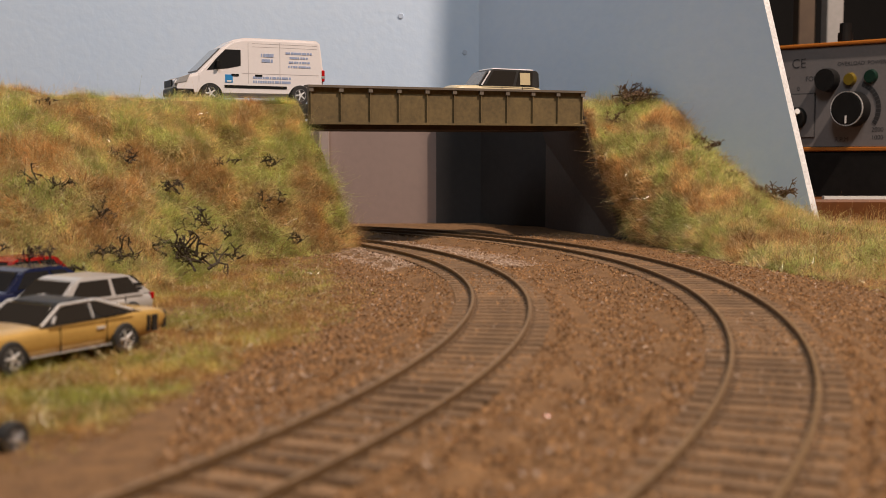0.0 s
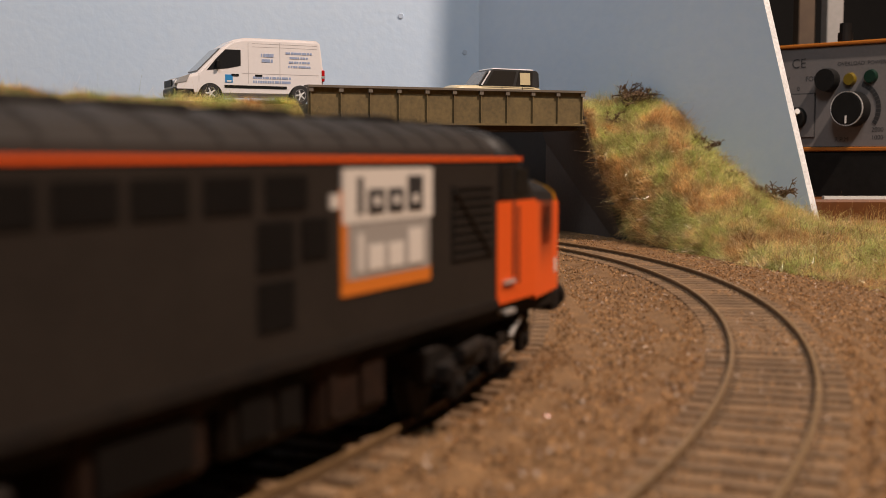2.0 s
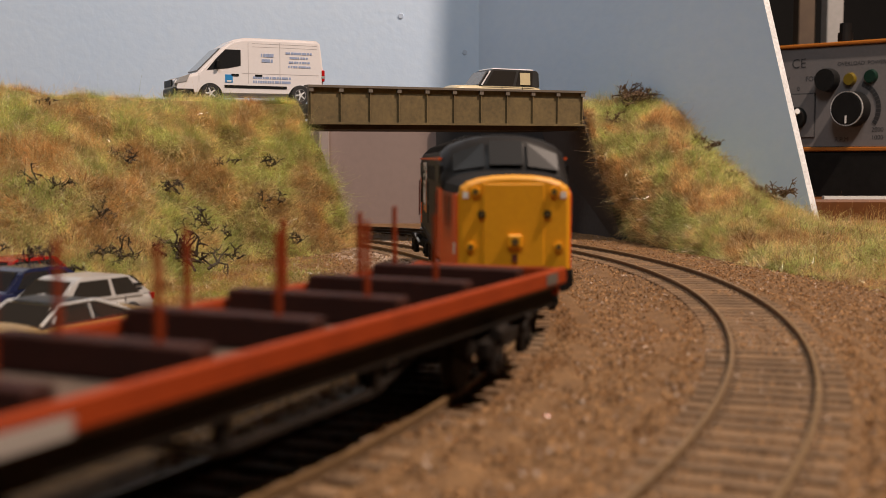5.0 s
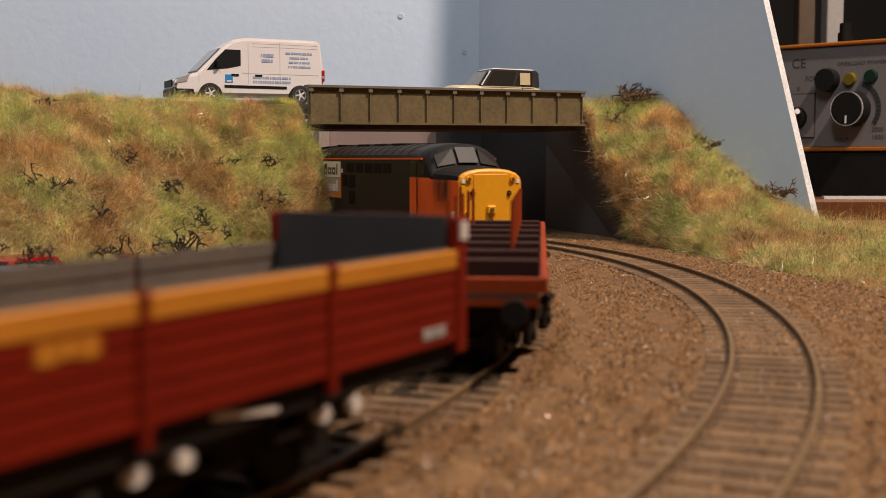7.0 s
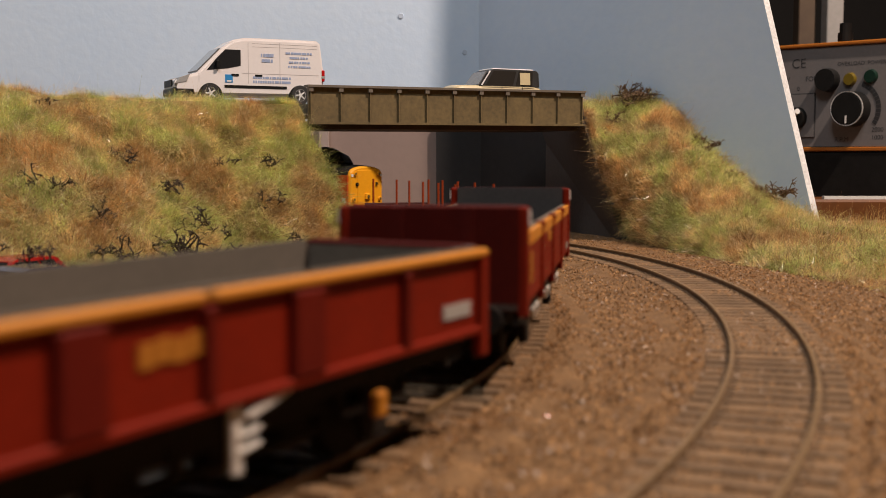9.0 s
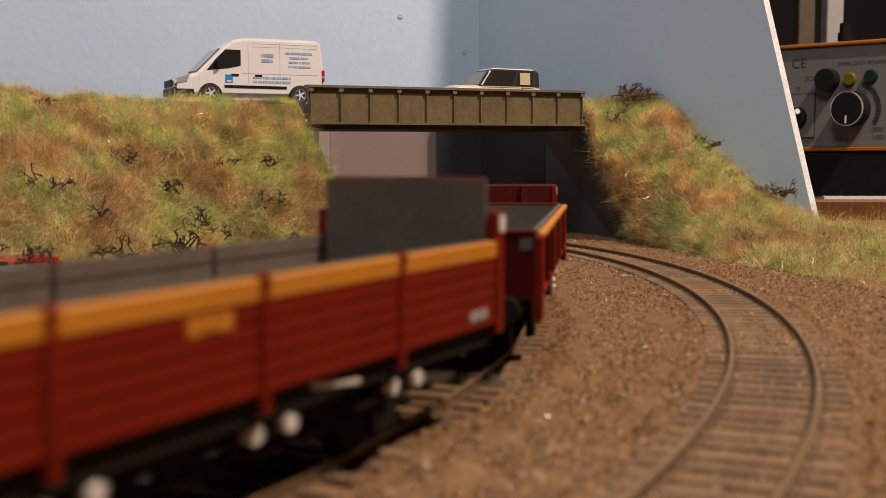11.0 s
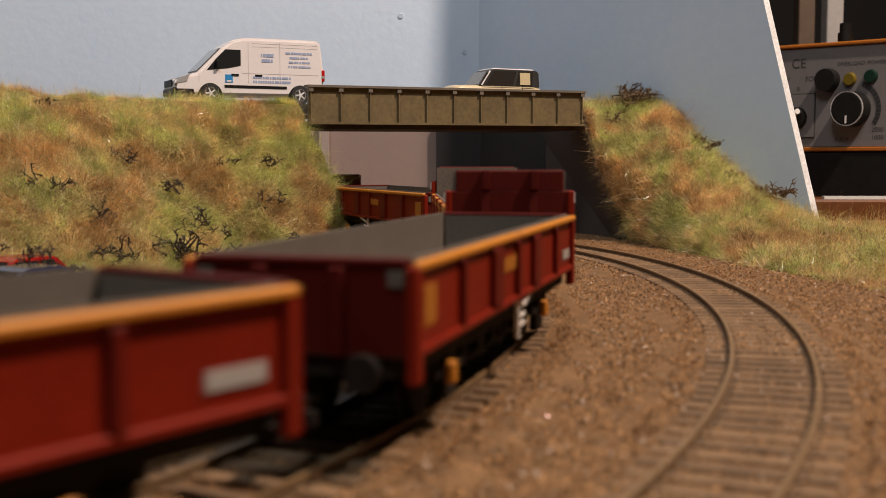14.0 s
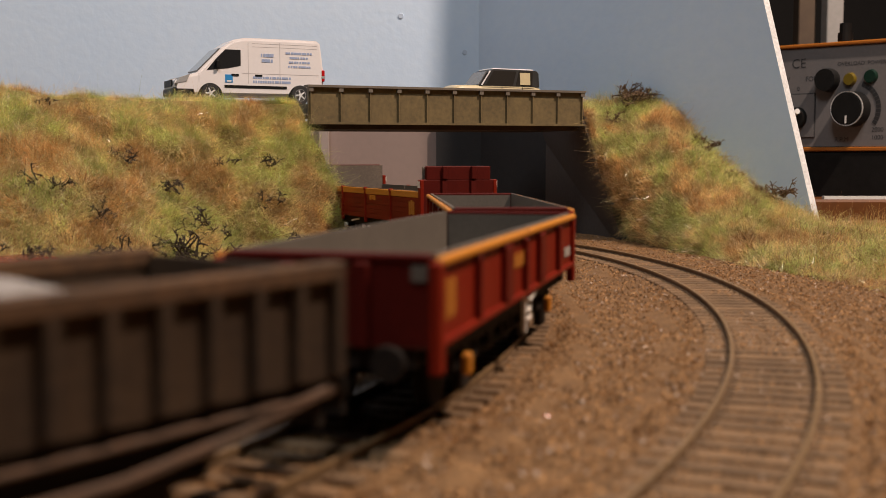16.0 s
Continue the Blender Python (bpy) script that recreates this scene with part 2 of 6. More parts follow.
def rail_line(track, low, high):
    top = new("railway_track")
    structure(top, "curved model railway track with rusty rails and sleepers", "railway track")
    for side in (-1, 1):
        o = side * (0.00825 + 0.0004)
        part("rail", sweep_rail(track, o, -0.0022, -0.0006, 0.00025, low, high), RAIL_SIDE, top, "rusty brown rail web")
        part("rail_head", sweep_rail(track, o, -0.0006, 0.0, 0.00042, low, high), RAIL_TOP, top, "worn rail head")
        part("rail_foot", sweep_rail(track, o, -0.0026, -0.0022, 0.0008, low, high), RAIL_SIDE, top)
    return top


LINE_A = rail_line(TRACK_A, -1.9, 1.0)
LINE_B = rail_line(TRACK_B, -1.3, 0.95)


# ---- backscene boards ----
CORNER = Vector((0.0257, 0.83))
EDGE = Vector((0.205, 0.635))
structure(part("wall_backscene", box(-0.95, 0.83, 0.070, 0.0257, 0.842, 0.62), SKY), "light blue painted backscene board", "backscene")
structure(part("wall_backscene_lower", box(-0.95, 0.8305, -0.016, 0.0257, 0.842, 0.070), BARE), "bare lilac-brown lower backscene board", "backscene")


def side_board():
    d = (EDGE - CORNER).normalized()
    n = Vector((-d.y, d.x)) * 0.006
    bm = bmesh.new()

    def ring(off):
        out = []
        for f, z in ((0.0, -0.016), (1.03, -0.016), (1.0, 0.008), (0.866, 0.134), (0.62, 0.37), (0.45, 0.62), (0.0, 0.62)):
            p = CORNER.lerp(EDGE, f) + n * off
            out.append(bm.verts.new((p.x, p.y, z)))
        return out

    a, b = ring(0), ring(1)
    k = len(a)
    bm.faces.new(a)
    bm.faces.new(b[::-1])
    for i in range(k):
        f = bm.faces.new((a[i], b[i], b[(i + 1) % k], a[(i + 1) % k]))
        f.material_index = 1 if 1 <= i <= 4 else 0
    bmesh.ops.recalc_face_normals(bm, faces=bm.faces)
    ob = part("wall_side_board", bm, SKY)
    ob.data.materials.append(RAWEDGE)
    return structure(ob, "tapering light blue side board with raw white edge", "backscene")


side_board()

# added dark sheets stand in for shade on the boards under the bridge
structure(part("wall_lining", box(-0.0049, 0.825, -0.016, 0.030, 0.829, 0.0690), SHADE_SHEET), "black-blue sheet standing in for deep shade under the bridge", "lining board")
shade_a, shade_b = CORNER.lerp(EDGE, 0.0), CORNER.lerp(EDGE, 0.46)
shade_n = Vector((-0.737, -0.676)) * 0.0025
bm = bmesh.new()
shade_v = [bm.verts.new((p.x, p.y, z)) for z in (-0.016, 0.069) for p in (shade_a, shade_b, shade_b + shade_n, shade_a + shade_n)]
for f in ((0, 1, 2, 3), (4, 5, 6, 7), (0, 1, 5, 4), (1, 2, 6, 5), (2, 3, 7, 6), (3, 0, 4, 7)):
    bm.faces.new([shade_v[i] for i in f])
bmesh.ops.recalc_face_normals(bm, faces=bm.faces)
structure(part("wall_lining_side", bm, SHADE_SHEET), "black-blue sheet standing in for shade on the side board", "lining board")
for x, z, r in ((-0.030, 0.1445, 0.0022), (0.0155, 0.1190, 0.0020)):
    knot = part("knot", rod((x, 0.8304, z), (x, 0.8294, z), r, r * 0.8, 14), KNOT)
    structure(knot, "small painted knot in the backscene board", "knot")
structure(part("wall_batten", box(-0.0880, 0.822, -0.016, -0.0815, 0.8295, 0.0690), PALEWOOD), "pale upright batten against the back board", "batten")


# ---- embankments ----
def brow(u):
    return 0.0712 + 0.0032 * smooth01((u - 0.10) / 0.06)


def left_bank_point(u, v):
    """u: metres along the brow away from the bridge; v: 0 at the foot, 1 at the brow, up to 2 on the level top."""
    top = ridge(u)
    run = 0.037 + 0.118 * smooth01(u / 0.16)
    out = Vector((0.44 + 0.45 * (1 - smooth01(u / 0.05)), -0.898 + 0.6 * (1 - smooth01(u / 0.05))))
    out.normalize()
    n = 0.006 * noise3(u * 22, v * 2.5) + 0.0045 * noise3(u * 70, v * 8, 5)
    if v <= 1:
        p = top + out * run * (1 - v)
        n *= 0.25 + 0.75 * smooth01(u / 0.06)
        bow = 0.35 * smooth01(u / 0.05)
        z = GROUND - 0.004 + (brow(u) + 0.004 - GROUND) * (smooth01(v) * bow + v * (1 - bow)) + n * (0.3 + 1.4 * v * (1 - v))
        q = out * n * 1.5
        return (p.x + q.x, p.y + q.y, z)
    p = top - Vector((0.44, -0.898)) * 0.018 * (v - 1)
    return (p.x, p.y, brow(u) - 0.0004 * (v - 1) + n * 0.35)


def grid_mesh(fn, us, vs):
    verts = [fn(u, v) for v in vs for u in us]
    n = len(us)
    faces = [(j * n + i, j * n + i + 1, (j + 1) * n + i + 1, (j + 1) * n + i) for j in range(len(vs) - 1) for i in range(n - 1)]
    return verts, faces


US = list(np.linspace(0, 0.62, 120))
bank = mesh_object("embankment", *grid_mesh(left_bank_point, US, list(np.linspace(0, 1, 34)) + [1.3, 1.7, 2.2, 2.8]), EARTH, smooth=True)
structure(bank, "grassy embankment carrying the road to the bridge", "embankment")


def crest_height(f):
    return float(np.interp(f, (0.30, 0.385, 0.49, 0.60, 0.655, 0.71, 0.806, 0.917, 1.0, 1.2), (0.072, 0.077, 0.0825, 0.078, 0.070, 0.054, 0.034, 0.0165, 0.009, 0.004)))


def right_bank_point(a, v):
    """a: 0 at the bridge end, 1 nearest; v: 0 at the foot by the track, 1 on the shoulder, 2 at the board."""
    foot = Vector((0.106, 0.655, -0.003)).lerp(Vector((0.160, 0.38, -0.006)), a)
    f = 0.35 + 0.95 * a
    p = CORNER.lerp(EDGE, min(f, 1.0)) - Vector((0.0, 0.003))
    if f > 1:
        p = p.lerp(Vector((0.36, 0.50)), (f - 1) / 0.3)
    board = Vector((p.x, p.y, crest_height(f)))
    mid = foot.lerp(board, 0.55)
    mid.z = foot.z + (board.z - foot.z) * 0.66
    end = Vector((0.0835, 0.678, 0.0700))
    mid = end.lerp(mid, smooth01(a / 0.22))
    q = foot.lerp(mid, v) if v <= 1 else mid.lerp(board, v - 1)
    n = 0.0055 * noise3(a * 11 + 7, v * 2) + 0.004 * noise3(a * 40, v * 6, 9)
    return (q.x, q.y, q.z + n * (0.15 + 0.9 * math.sin(math.pi * min(1, v / 2))))


bank2 = mesh_object("embankment", *grid_mesh(right_bank_point, list(np.linspace(0, 1, 80)), list(np.linspace(0, 2, 40))), EARTH, smooth=True)
structure(bank2, "grassy embankment sloping down beside the blue board", "embankment")


# ---- road, abutments and bridge ----
E_DIR = Vector((0.898, 0.44))
N_DIR = Vector((0.44, -0.898))


def road_frame(along, off, z):
    """Along the road from the near bridge end, off towards the viewer."""
    p = Vector((-0.069, 0.60)) + E_DIR * along + N_DIR * off
    return (p.x, p.y, z)


def slab(name, a0, a1, o0, o1, z0, z1, mat, parent=None, label="", z_rise=0.0):
    bm = bmesh.new()
    v = [bm.verts.new(road_frame(a, o, z + z_rise * a)) for z in (z0, z1) for a, o in ((a0, o0), (a1, o0), (a1, o1), (a0, o1))]
    for f in ((0, 1, 2, 3), (4, 5, 6, 7), (0, 1, 5, 4), (1, 2, 6, 5), (2, 3, 7, 6), (3, 0, 4, 7)):
        bm.faces.new([v[i] for i in f])
    bmesh.ops.recalc_face_normals(bm, faces=bm.faces)
    return part(name, bm, mat, parent, label)


structure(slab("road", -0.62, -0.002, -0.17, -0.012, 0.066, 0.0730, ROADM), "grey road along the top of the embankment", "road")
structure(slab("road", 0.002, 0.172, -0.064, -0.006, 0.066, 0.0722, ROADM), "grey road deck over the bridge", "road")


def girder_bridge():
    top = new("girder_bridge")
    tagged(top, "olive brown plate girder bridge over both tracks", "bridge")
    length, z0, z1 = 0.168, 0.0612, 0.0815
    slab("web_plate", 0, length, -0.0035, -0.001, z0 + 0.0012, z1 - 0.0012, GIRDER, top, "olive weathered web plate", 0.006)
    slab("top_flange", -0.001, length + 0.001, -0.0055, 0.0009, z1 - 0.0012, z1, GIRDER_TOP, top, "grey top flange", 0.006)
    slab("bottom_flange", -0.001, length + 0.001, -0.0055, 0.0009, z0, z0 + 0.0012, GIRDER, top, "", 0.006)
    slab("soffit", 0.001, length - 0.001, -0.060, -0.0042, z0 - 0.0024, z0 + 0.0008, SHADED_RUST, top, "rusty underside of the deck, its shade in the colour", 0.006)
    for k in range(11):
        a = 0.0008 + (length - 0.0018) * k / 10
        slab("stiffener", a - 0.0003, a + 0.0003, -0.001, 0.0002, z0 + 0.0012, z1 - 0.0012, GIRDER, top, "", 0.006)
        slab("bracket", a - 0.0012, a + 0.0012, -0.001, 0.0006, z1 - 0.0034, z1 - 0.0012, GIRDER_TOP, top, "", 0.006)
    return top


girder_bridge()


def abutments():
    a = new("abutment")
    structure(a, "dark brown bridge abutment wall", "abutment")
    bm = bmesh.new()
    low = [(0.106, 0.655), (0.063, 0.80), (0.075, 0.80), (0.116, 0.68)]
    high = [(0.0815, 0.676), (0.063, 0.80), (0.075, 0.80), (0.088, 0.69)]
    v = [bm.verts.new((x, y, -0.015)) for x, y in low] + [bm.verts.new((x, y, 0.0655)) for x, y in high]
    for f in ((0, 1, 2, 3), (4, 5, 6, 7), (0, 1, 5, 4), (1, 2, 6, 5), (2, 3, 7, 6), (3, 0, 4, 7)):
        bm.faces.new([v[i] for i in f])
    bmesh.ops.recalc_face_normals(bm, faces=bm.faces)
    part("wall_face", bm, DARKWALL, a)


abutments()


# ---- grass, stones and twigs ----
def blades(name, points, low, high, width, lean, mat, seed, label):
    """Fine upright fibres, each a thin three-cornered blade, on points of (place, outward way)."""
    rng = np.random.default_rng(seed)
    n = len(points)
    p = np.array([a for a, _ in points])
    o = np.array([b for _, b in points])
    h = rng.uniform(low, high, n)[:, None]
    # neighbours in one tuft lean and grow alike
    cell = np.floor(p / 0.0075 + rng.normal(0, 0.25, (n, 3))).astype(np.int64)
    key = np.abs(cell[:, 0] * 7349 + cell[:, 1] * 9151 + cell[:, 2] * 3571) % 4096
    lie = rng.normal(0, 0.75, (4096, 3))[key]
    h = h * rng.uniform(0.55, 1.35, 4096)[key][:, None]
    h = np.minimum(h, 0.0130)
    way = o + rng.normal(0, lean * 0.6, (n, 3)) + lie + np.array([0, 0, 0.35])
    way /= np.linalg.norm(way, axis=1)[:, None]
    side = np.cross(way, rng.normal(0, 1, (n, 3)))
    side /= np.linalg.norm(side, axis=1)[:, None]
    w = width * rng.uniform(0.6, 1.3, n)[:, None]
    sag = rng.normal(0, 0.34, (n, 3)) * h
    mid = p + way * h * 0.5 + rng.normal(0, 0.13, (n, 3)) * h
    tip = p + way * h + sag - np.array([0, 0, 1.0]) * h * rng.uniform(0, 0.35, n)[:, None]
    root = p - way * 0.0006
    verts = np.stack([root - side * w, root + side * w, mid + side * w * 0.8, mid - side * w * 0.8, tip], 1).reshape(-1, 3)
    idx = np.arange(n) * 5
    quads = np.stack([idx, idx + 1, idx + 2, idx + 3], 1).tolist()
    tris = np.stack([idx + 3, idx + 2, idx + 4], 1).tolist()
    me = bpy.data.meshes.new(name)
    me.from_pydata(verts.tolist(), [], quads + tris)
    me.materials.append(mat)
    ob = new(name, me)
    return tagged(ob, label, "grass", "", "stuff")


def normal_of(fn, u, v, du, dv):
    a, b, c = Vector(fn(u, v)), Vector(fn(u + du, v)), Vector(fn(u, v + dv))
    n = (b - a).cross(c - a)
    if n.length < 1e-12:
        return Vector((0, 0, 1))
    n.normalize()
    return n if n.z > 0 or abs(n.z) < 0.2 and n.y < 0 else -n


def bank_points(fn, count, u0, u1, v0, v1, seed):
    rng = random.Random(seed)
    cache, out = {}, []
    for _ in range(count):
        u, v = rng.uniform(u0, u1), rng.uniform(v0, v1)
        k = (round(u * 90 / (u1 - u0)), round(v * 30))
        if k not in cache:
            cache[k] = normal_of(fn, u, v, 0.004, 0.02)
        out.append((fn(u, v), tuple(cache[k])))
    return out


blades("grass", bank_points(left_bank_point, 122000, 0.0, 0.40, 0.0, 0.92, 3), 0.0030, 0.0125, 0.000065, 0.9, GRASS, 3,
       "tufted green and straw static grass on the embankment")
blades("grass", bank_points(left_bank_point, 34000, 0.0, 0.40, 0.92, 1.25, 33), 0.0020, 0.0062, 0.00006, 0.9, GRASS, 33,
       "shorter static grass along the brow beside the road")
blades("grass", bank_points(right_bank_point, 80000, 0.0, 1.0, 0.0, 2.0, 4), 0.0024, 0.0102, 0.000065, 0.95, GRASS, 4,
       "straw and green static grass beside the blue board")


STRAW = material("pale_straw_fibre", (0.78, 0.66, 0.38), 0.22, other=(0.66, 0.54, 0.28), scale=200, fine=900)
blades("straw", bank_points(left_bank_point, 10000, 0.0, 0.40, 0.0, 0.95, 13), 0.005, 0.0130, 0.00006, 1.2, STRAW, 13,
       "pale shiny straw fibres among the embankment grass")
blades("straw", bank_points(right_bank_point, 5000, 0.0, 1.0, 0.0, 2.0, 14), 0.004, 0.0110, 0.00006, 1.2, STRAW, 14,
       "pale shiny straw fibres on the sloping bank")


DRY = material("dry_brown_fibre", (0.24, 0.13, 0.045), 0.6, other=(0.14, 0.08, 0.03), scale=60, fine=900)
blades("dry_grass", bank_points(left_bank_point, 15000, 0.0, 0.40, 0.0, 0.50, 23), 0.003, 0.0085, 0.00010, 1.1, DRY, 23,
       "dark dry brown fibres among the embankment grass")
blades("dry_grass", bank_points(right_bank_point, 9000, 0.0, 1.0, 0.0, 2.0, 24), 0.003, 0.0080, 0.00010, 1.1, DRY, 24,
       "dark dry brown fibres on the sloping bank")


blades("dry_grass", bank_points(right_bank_point, 12000, 0.5, 1.0, 0.0, 1.6, 25), 0.002, 0.0055, 0.00007, 1.1, DRY, 25,
       "dark dry brown fibres low on the sloping bank")


def verge_points(count, seed):
    rng = random.Random(seed)
    out = []
    while len(out) < count:
        y = rng.uniform(0.17, 0.60)
        x = rng.uniform(-0.41 * y, -0.02)
        d = TRACK_A.near(x, y)
        patch = noise3(x * 14, y * 14, 2) + 0.5 * noise3(x * 45, y * 45, 4)
        if d < 0.038 + 0.016 * (patch + 0.5) + 0.02 * rng.random() ** 2 or TRACK_A.at(0.0)[0] - x < 0.02:
            continue
        if patch + rng.uniform(-0.5, 0.5) < -0.05 - min(0.35, (d - 0.035) * 3):
            continue
        out.append(((x, y, ground_height(x, y)), (rng.uniform(-0.4, 0.4), rng.uniform(-0.4, 0.4), 0.8)))
    return out


blades("straw", verge_points(2500, 15), 0.003, 0.007, 0.00008, 1.3, STRAW, 15, "pale straw fibres lying on the verge")
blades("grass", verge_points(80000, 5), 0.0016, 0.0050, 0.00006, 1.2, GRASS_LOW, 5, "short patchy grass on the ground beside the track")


def stones(name, count, seed, mat, spot, low, high, label):
    rng = np.random.default_rng(seed)
    corner = np.array([(1, 1, 1), (-1, -1, 1), (-1, 1, -1), (1, -1, -1)]) * 0.6
    verts, faces = [], []
    made = 0
    while made < count:
        q = spot(rng)
        if q is None:
            continue
        size = rng.uniform(low, high)
        c = corner + rng.normal(0, 0.35, (4, 3))
        m = np.array(Euler(rng.uniform(0, 6.3, 3)).to_matrix())
        pts = c @ m.T * size * 0.7 + np.array(q)
        k = len(verts)
        verts += pts.tolist()
        faces += [(k, k + 1, k + 2), (k, k + 3, k + 1), (k, k + 2, k + 3), (k + 1, k + 3, k + 2)]
        made += 1
    ob = mesh_object(name, verts, faces, mat)
    return tagged(ob, label, "ballast", "", "stuff")


def ballast_spot(rng):
    y = 0.10 + 0.62 * rng.uniform() ** 1.25
    x = rng.uniform(-0.10, 0.21) * (0.25 + y / 0.65) * 0.85
    d = min(TRACK_A.near(x, y), TRACK_B.near(x, y))
    if x < TRACK_A.at(0)[0] - 0.1 or (d < 0.0165 and rng.uniform() < 0.55):
        return None
    if abs(d - 0.0086) < 0.0012:
        return None
    return (x, y, ground_height(x, y) + 0.00022)


STONE = material("ballast_stone", (0.33, 0.182, 0.076), 0.9, other=(0.20, 0.106, 0.043), scale=350, fine=1200, mix=0.8)
nt = STONE.node_tree
geo = nt.nodes.new("ShaderNodeNewGeometry")
hsv = nt.nodes.new("ShaderNodeHueSaturation")
rng_map = nt.nodes.new("ShaderNodeMapRange")
rng_map.inputs["To Min"].default_value, rng_map.inputs["To Max"].default_value = 0.45, 2.0
nt.links.new(geo.outputs["Random Per Island"], rng_map.inputs["Value"])
nt.links.new(rng_map.outputs["Result"], hsv.inputs["Value"])
nt.links.new(nt.nodes["Principled BSDF"].inputs["Base Color"].links[0].from_socket, hsv.inputs["Color"])
nt.links.new(hsv.outputs["Color"], nt.nodes["Principled BSDF"].inputs["Base Color"])
stones("ballast", 68000, 6, STONE, ballast_spot, 0.00025, 0.00070, "brown granular ballast around the tracks")
PALE = material("pale_ballast", (0.58, 0.44, 0.34), 0.9, other=(0.38, 0.28, 0.20), scale=300, fine=1200)


def pale_spot(rng):
    s = rng.uniform(0.13, 0.30)
    x, y = TRACK_A.at(s)
    h = TRACK_A.heading(s)
    o = rng.normal(-0.030, 0.007) if rng.uniform() < 0.6 else rng.normal(0.022, 0.005)
    x, y = x - math.sin(h) * o, y + math.cos(h) * o
    return (x, y, ground_height(x, y) + 0.0002)


stones("ballast", 3600, 18, PALE, ballast_spot, 0.00035, 0.0008, "scattered pale stones in the brown ballast")
stones("ballast", 9000, 8, PALE, pale_spot, 0.0003, 0.0008, "pale grey-pink ballast stones near the bridge")


def twig_bush(place, size, seed, mat, label, count=16):
    rng = random.Random(seed)
    bm = bmesh.new()

    def branch(a, way, length, r, level):
        b = a + way * length
        rod_in(bm, a, b, r, r * 0.6, 4)
        if level == 0:
            return
        for _ in range(rng.choice((2, 2, 3))):
            w = (way * 0.7 + Vector((rng.uniform(-1, 1), rng.uniform(-1, 1), rng.uniform(-0.8, 0.8)))).normalized()
            branch(a.lerp(b, rng.uniform(0.4, 1)), w, length * rng.uniform(0.45, 0.85), r * 0.7, level - 1)

    for _ in range(count):
        w = Vector((rng.uniform(-1, 1), rng.uniform(-1, 1), rng.uniform(0.1, 1.0))).normalized()
        a = Vector((rng.uniform(-0.45, 0.45), rng.uniform(-0.3, 0.3), rng.uniform(-0.15, 0.15))) * size
        branch(a, w, size * rng.uniform(0.14, 0.32), size * 0.028, 3)
    ob = part("bush", bm, mat)
    ob.location = place
    return tagged(ob, label, "bush", "twiggy bushes on the banks")


def bank_place(u, v):
    p = Vector(left_bank_point(u, v))
    return p + normal_of(left_bank_point, u, v, 0.004, 0.02) * 0.0045


DARK_BUSH = "small dark leafless twig bush on the grass bank"
BROWN_BUSH = "dense brown twiggy bush on top of the bank"


# ---- sleepers ----
def sleeper_bm():
    return box(-0.0019, -0.0145, -0.0046, 0.0019, 0.0145, -0.0016, 0.0003)


def sleepers(track, line, low, high, near0, near1):
    bm = sleeper_bm()
    me = bpy.data.meshes.new("sleeper")
    bm.to_mesh(me)
    bm.free()
    me.materials.append(SLEEPER)
    rng = random.Random(2)
    verts, faces, chairs = [], [], bmesh.new()
    s = low
    base_v = [v.co.copy() for v in me.vertices]
    base_f = [tuple(p.vertices) for p in me.polygons]
    while s < high:
        x, y = track.at(s)
        m = pose(x, y, 0, 0, 0, math.degrees(track.heading(s)) + rng.uniform(-1, 1))
        if near0 <= s <= near1:
            ob = new("sleeper", me)
            ob.parent = line
            ob.matrix_basis = m
            for side in (-1, 1):
                for dy in (-0.0013, 0.0013):
                    r = bmesh.ops.create_cube(chairs, size=1.0)
                    bmesh.ops.scale(chairs, vec=(0.0014, 0.0007, 0.0004), verts=r["verts"])
                    bmesh.ops.transform(chairs, matrix=m @ Matrix.Translation((0, side * 0.00865 + dy, -0.0015)), verts=r["verts"])
        else:
            k = len(verts)
            verts += [m @ v for v in base_v]
            faces += [tuple(i + k for i in f) for f in base_f]
        s += 0.0072
    ob = part("rail_chairs", chairs, CHAIR, line)
    tagged(ob, "small dark rail fixings", "", "", "stuff")
    ob = mesh_object("far_sleepers", verts, faces, SLEEPER, line)
    tagged(ob, "weathered sleepers", "", "", "stuff")


sleepers(TRACK_A, LINE_A, -1.9, 1.0, -0.30, 0.36)
sleepers(TRACK_B, LINE_B, -1.3, 0.95, -0.26, 0.46)

for u, v, size, n in ((0.075, 0.30, 0.010, 7), (0.098, 0.62, 0.008, 5), (0.03, 0.60, 0.0075, 4), (0.048, 0.57, 0.007, 4), (0.135, 0.47, 0.009, 7),
                      (0.16, 0.40, 0.008, 5), (0.20, 0.50, 0.008, 5), (0.225, 0.92, 0.009, 8), (0.13, 0.87, 0.006, 3), (0.15, 0.06, 0.012, 14),
                      (0.155, 0.16, 0.009, 8), (0.24, 0.30, 0.009, 6), (0.21, 0.12, 0.009, 6), (0.062, 0.22, 0.007, 4), (0.118, 0.33, 0.008, 5), (0.088, 0.10, 0.013, 16), (0.060, 0.08, 0.008, 7), (0.030, 0.14, 0.007, 5), (0.115, 0.14, 0.009, 8), (0.035, 0.36, 0.007, 5), (0.08, 0.45, 0.008, 6)):
    twig_bush(bank_place(u, v), size * 1.9, int(u * 1000), TWIG, DARK_BUSH, n + 3)
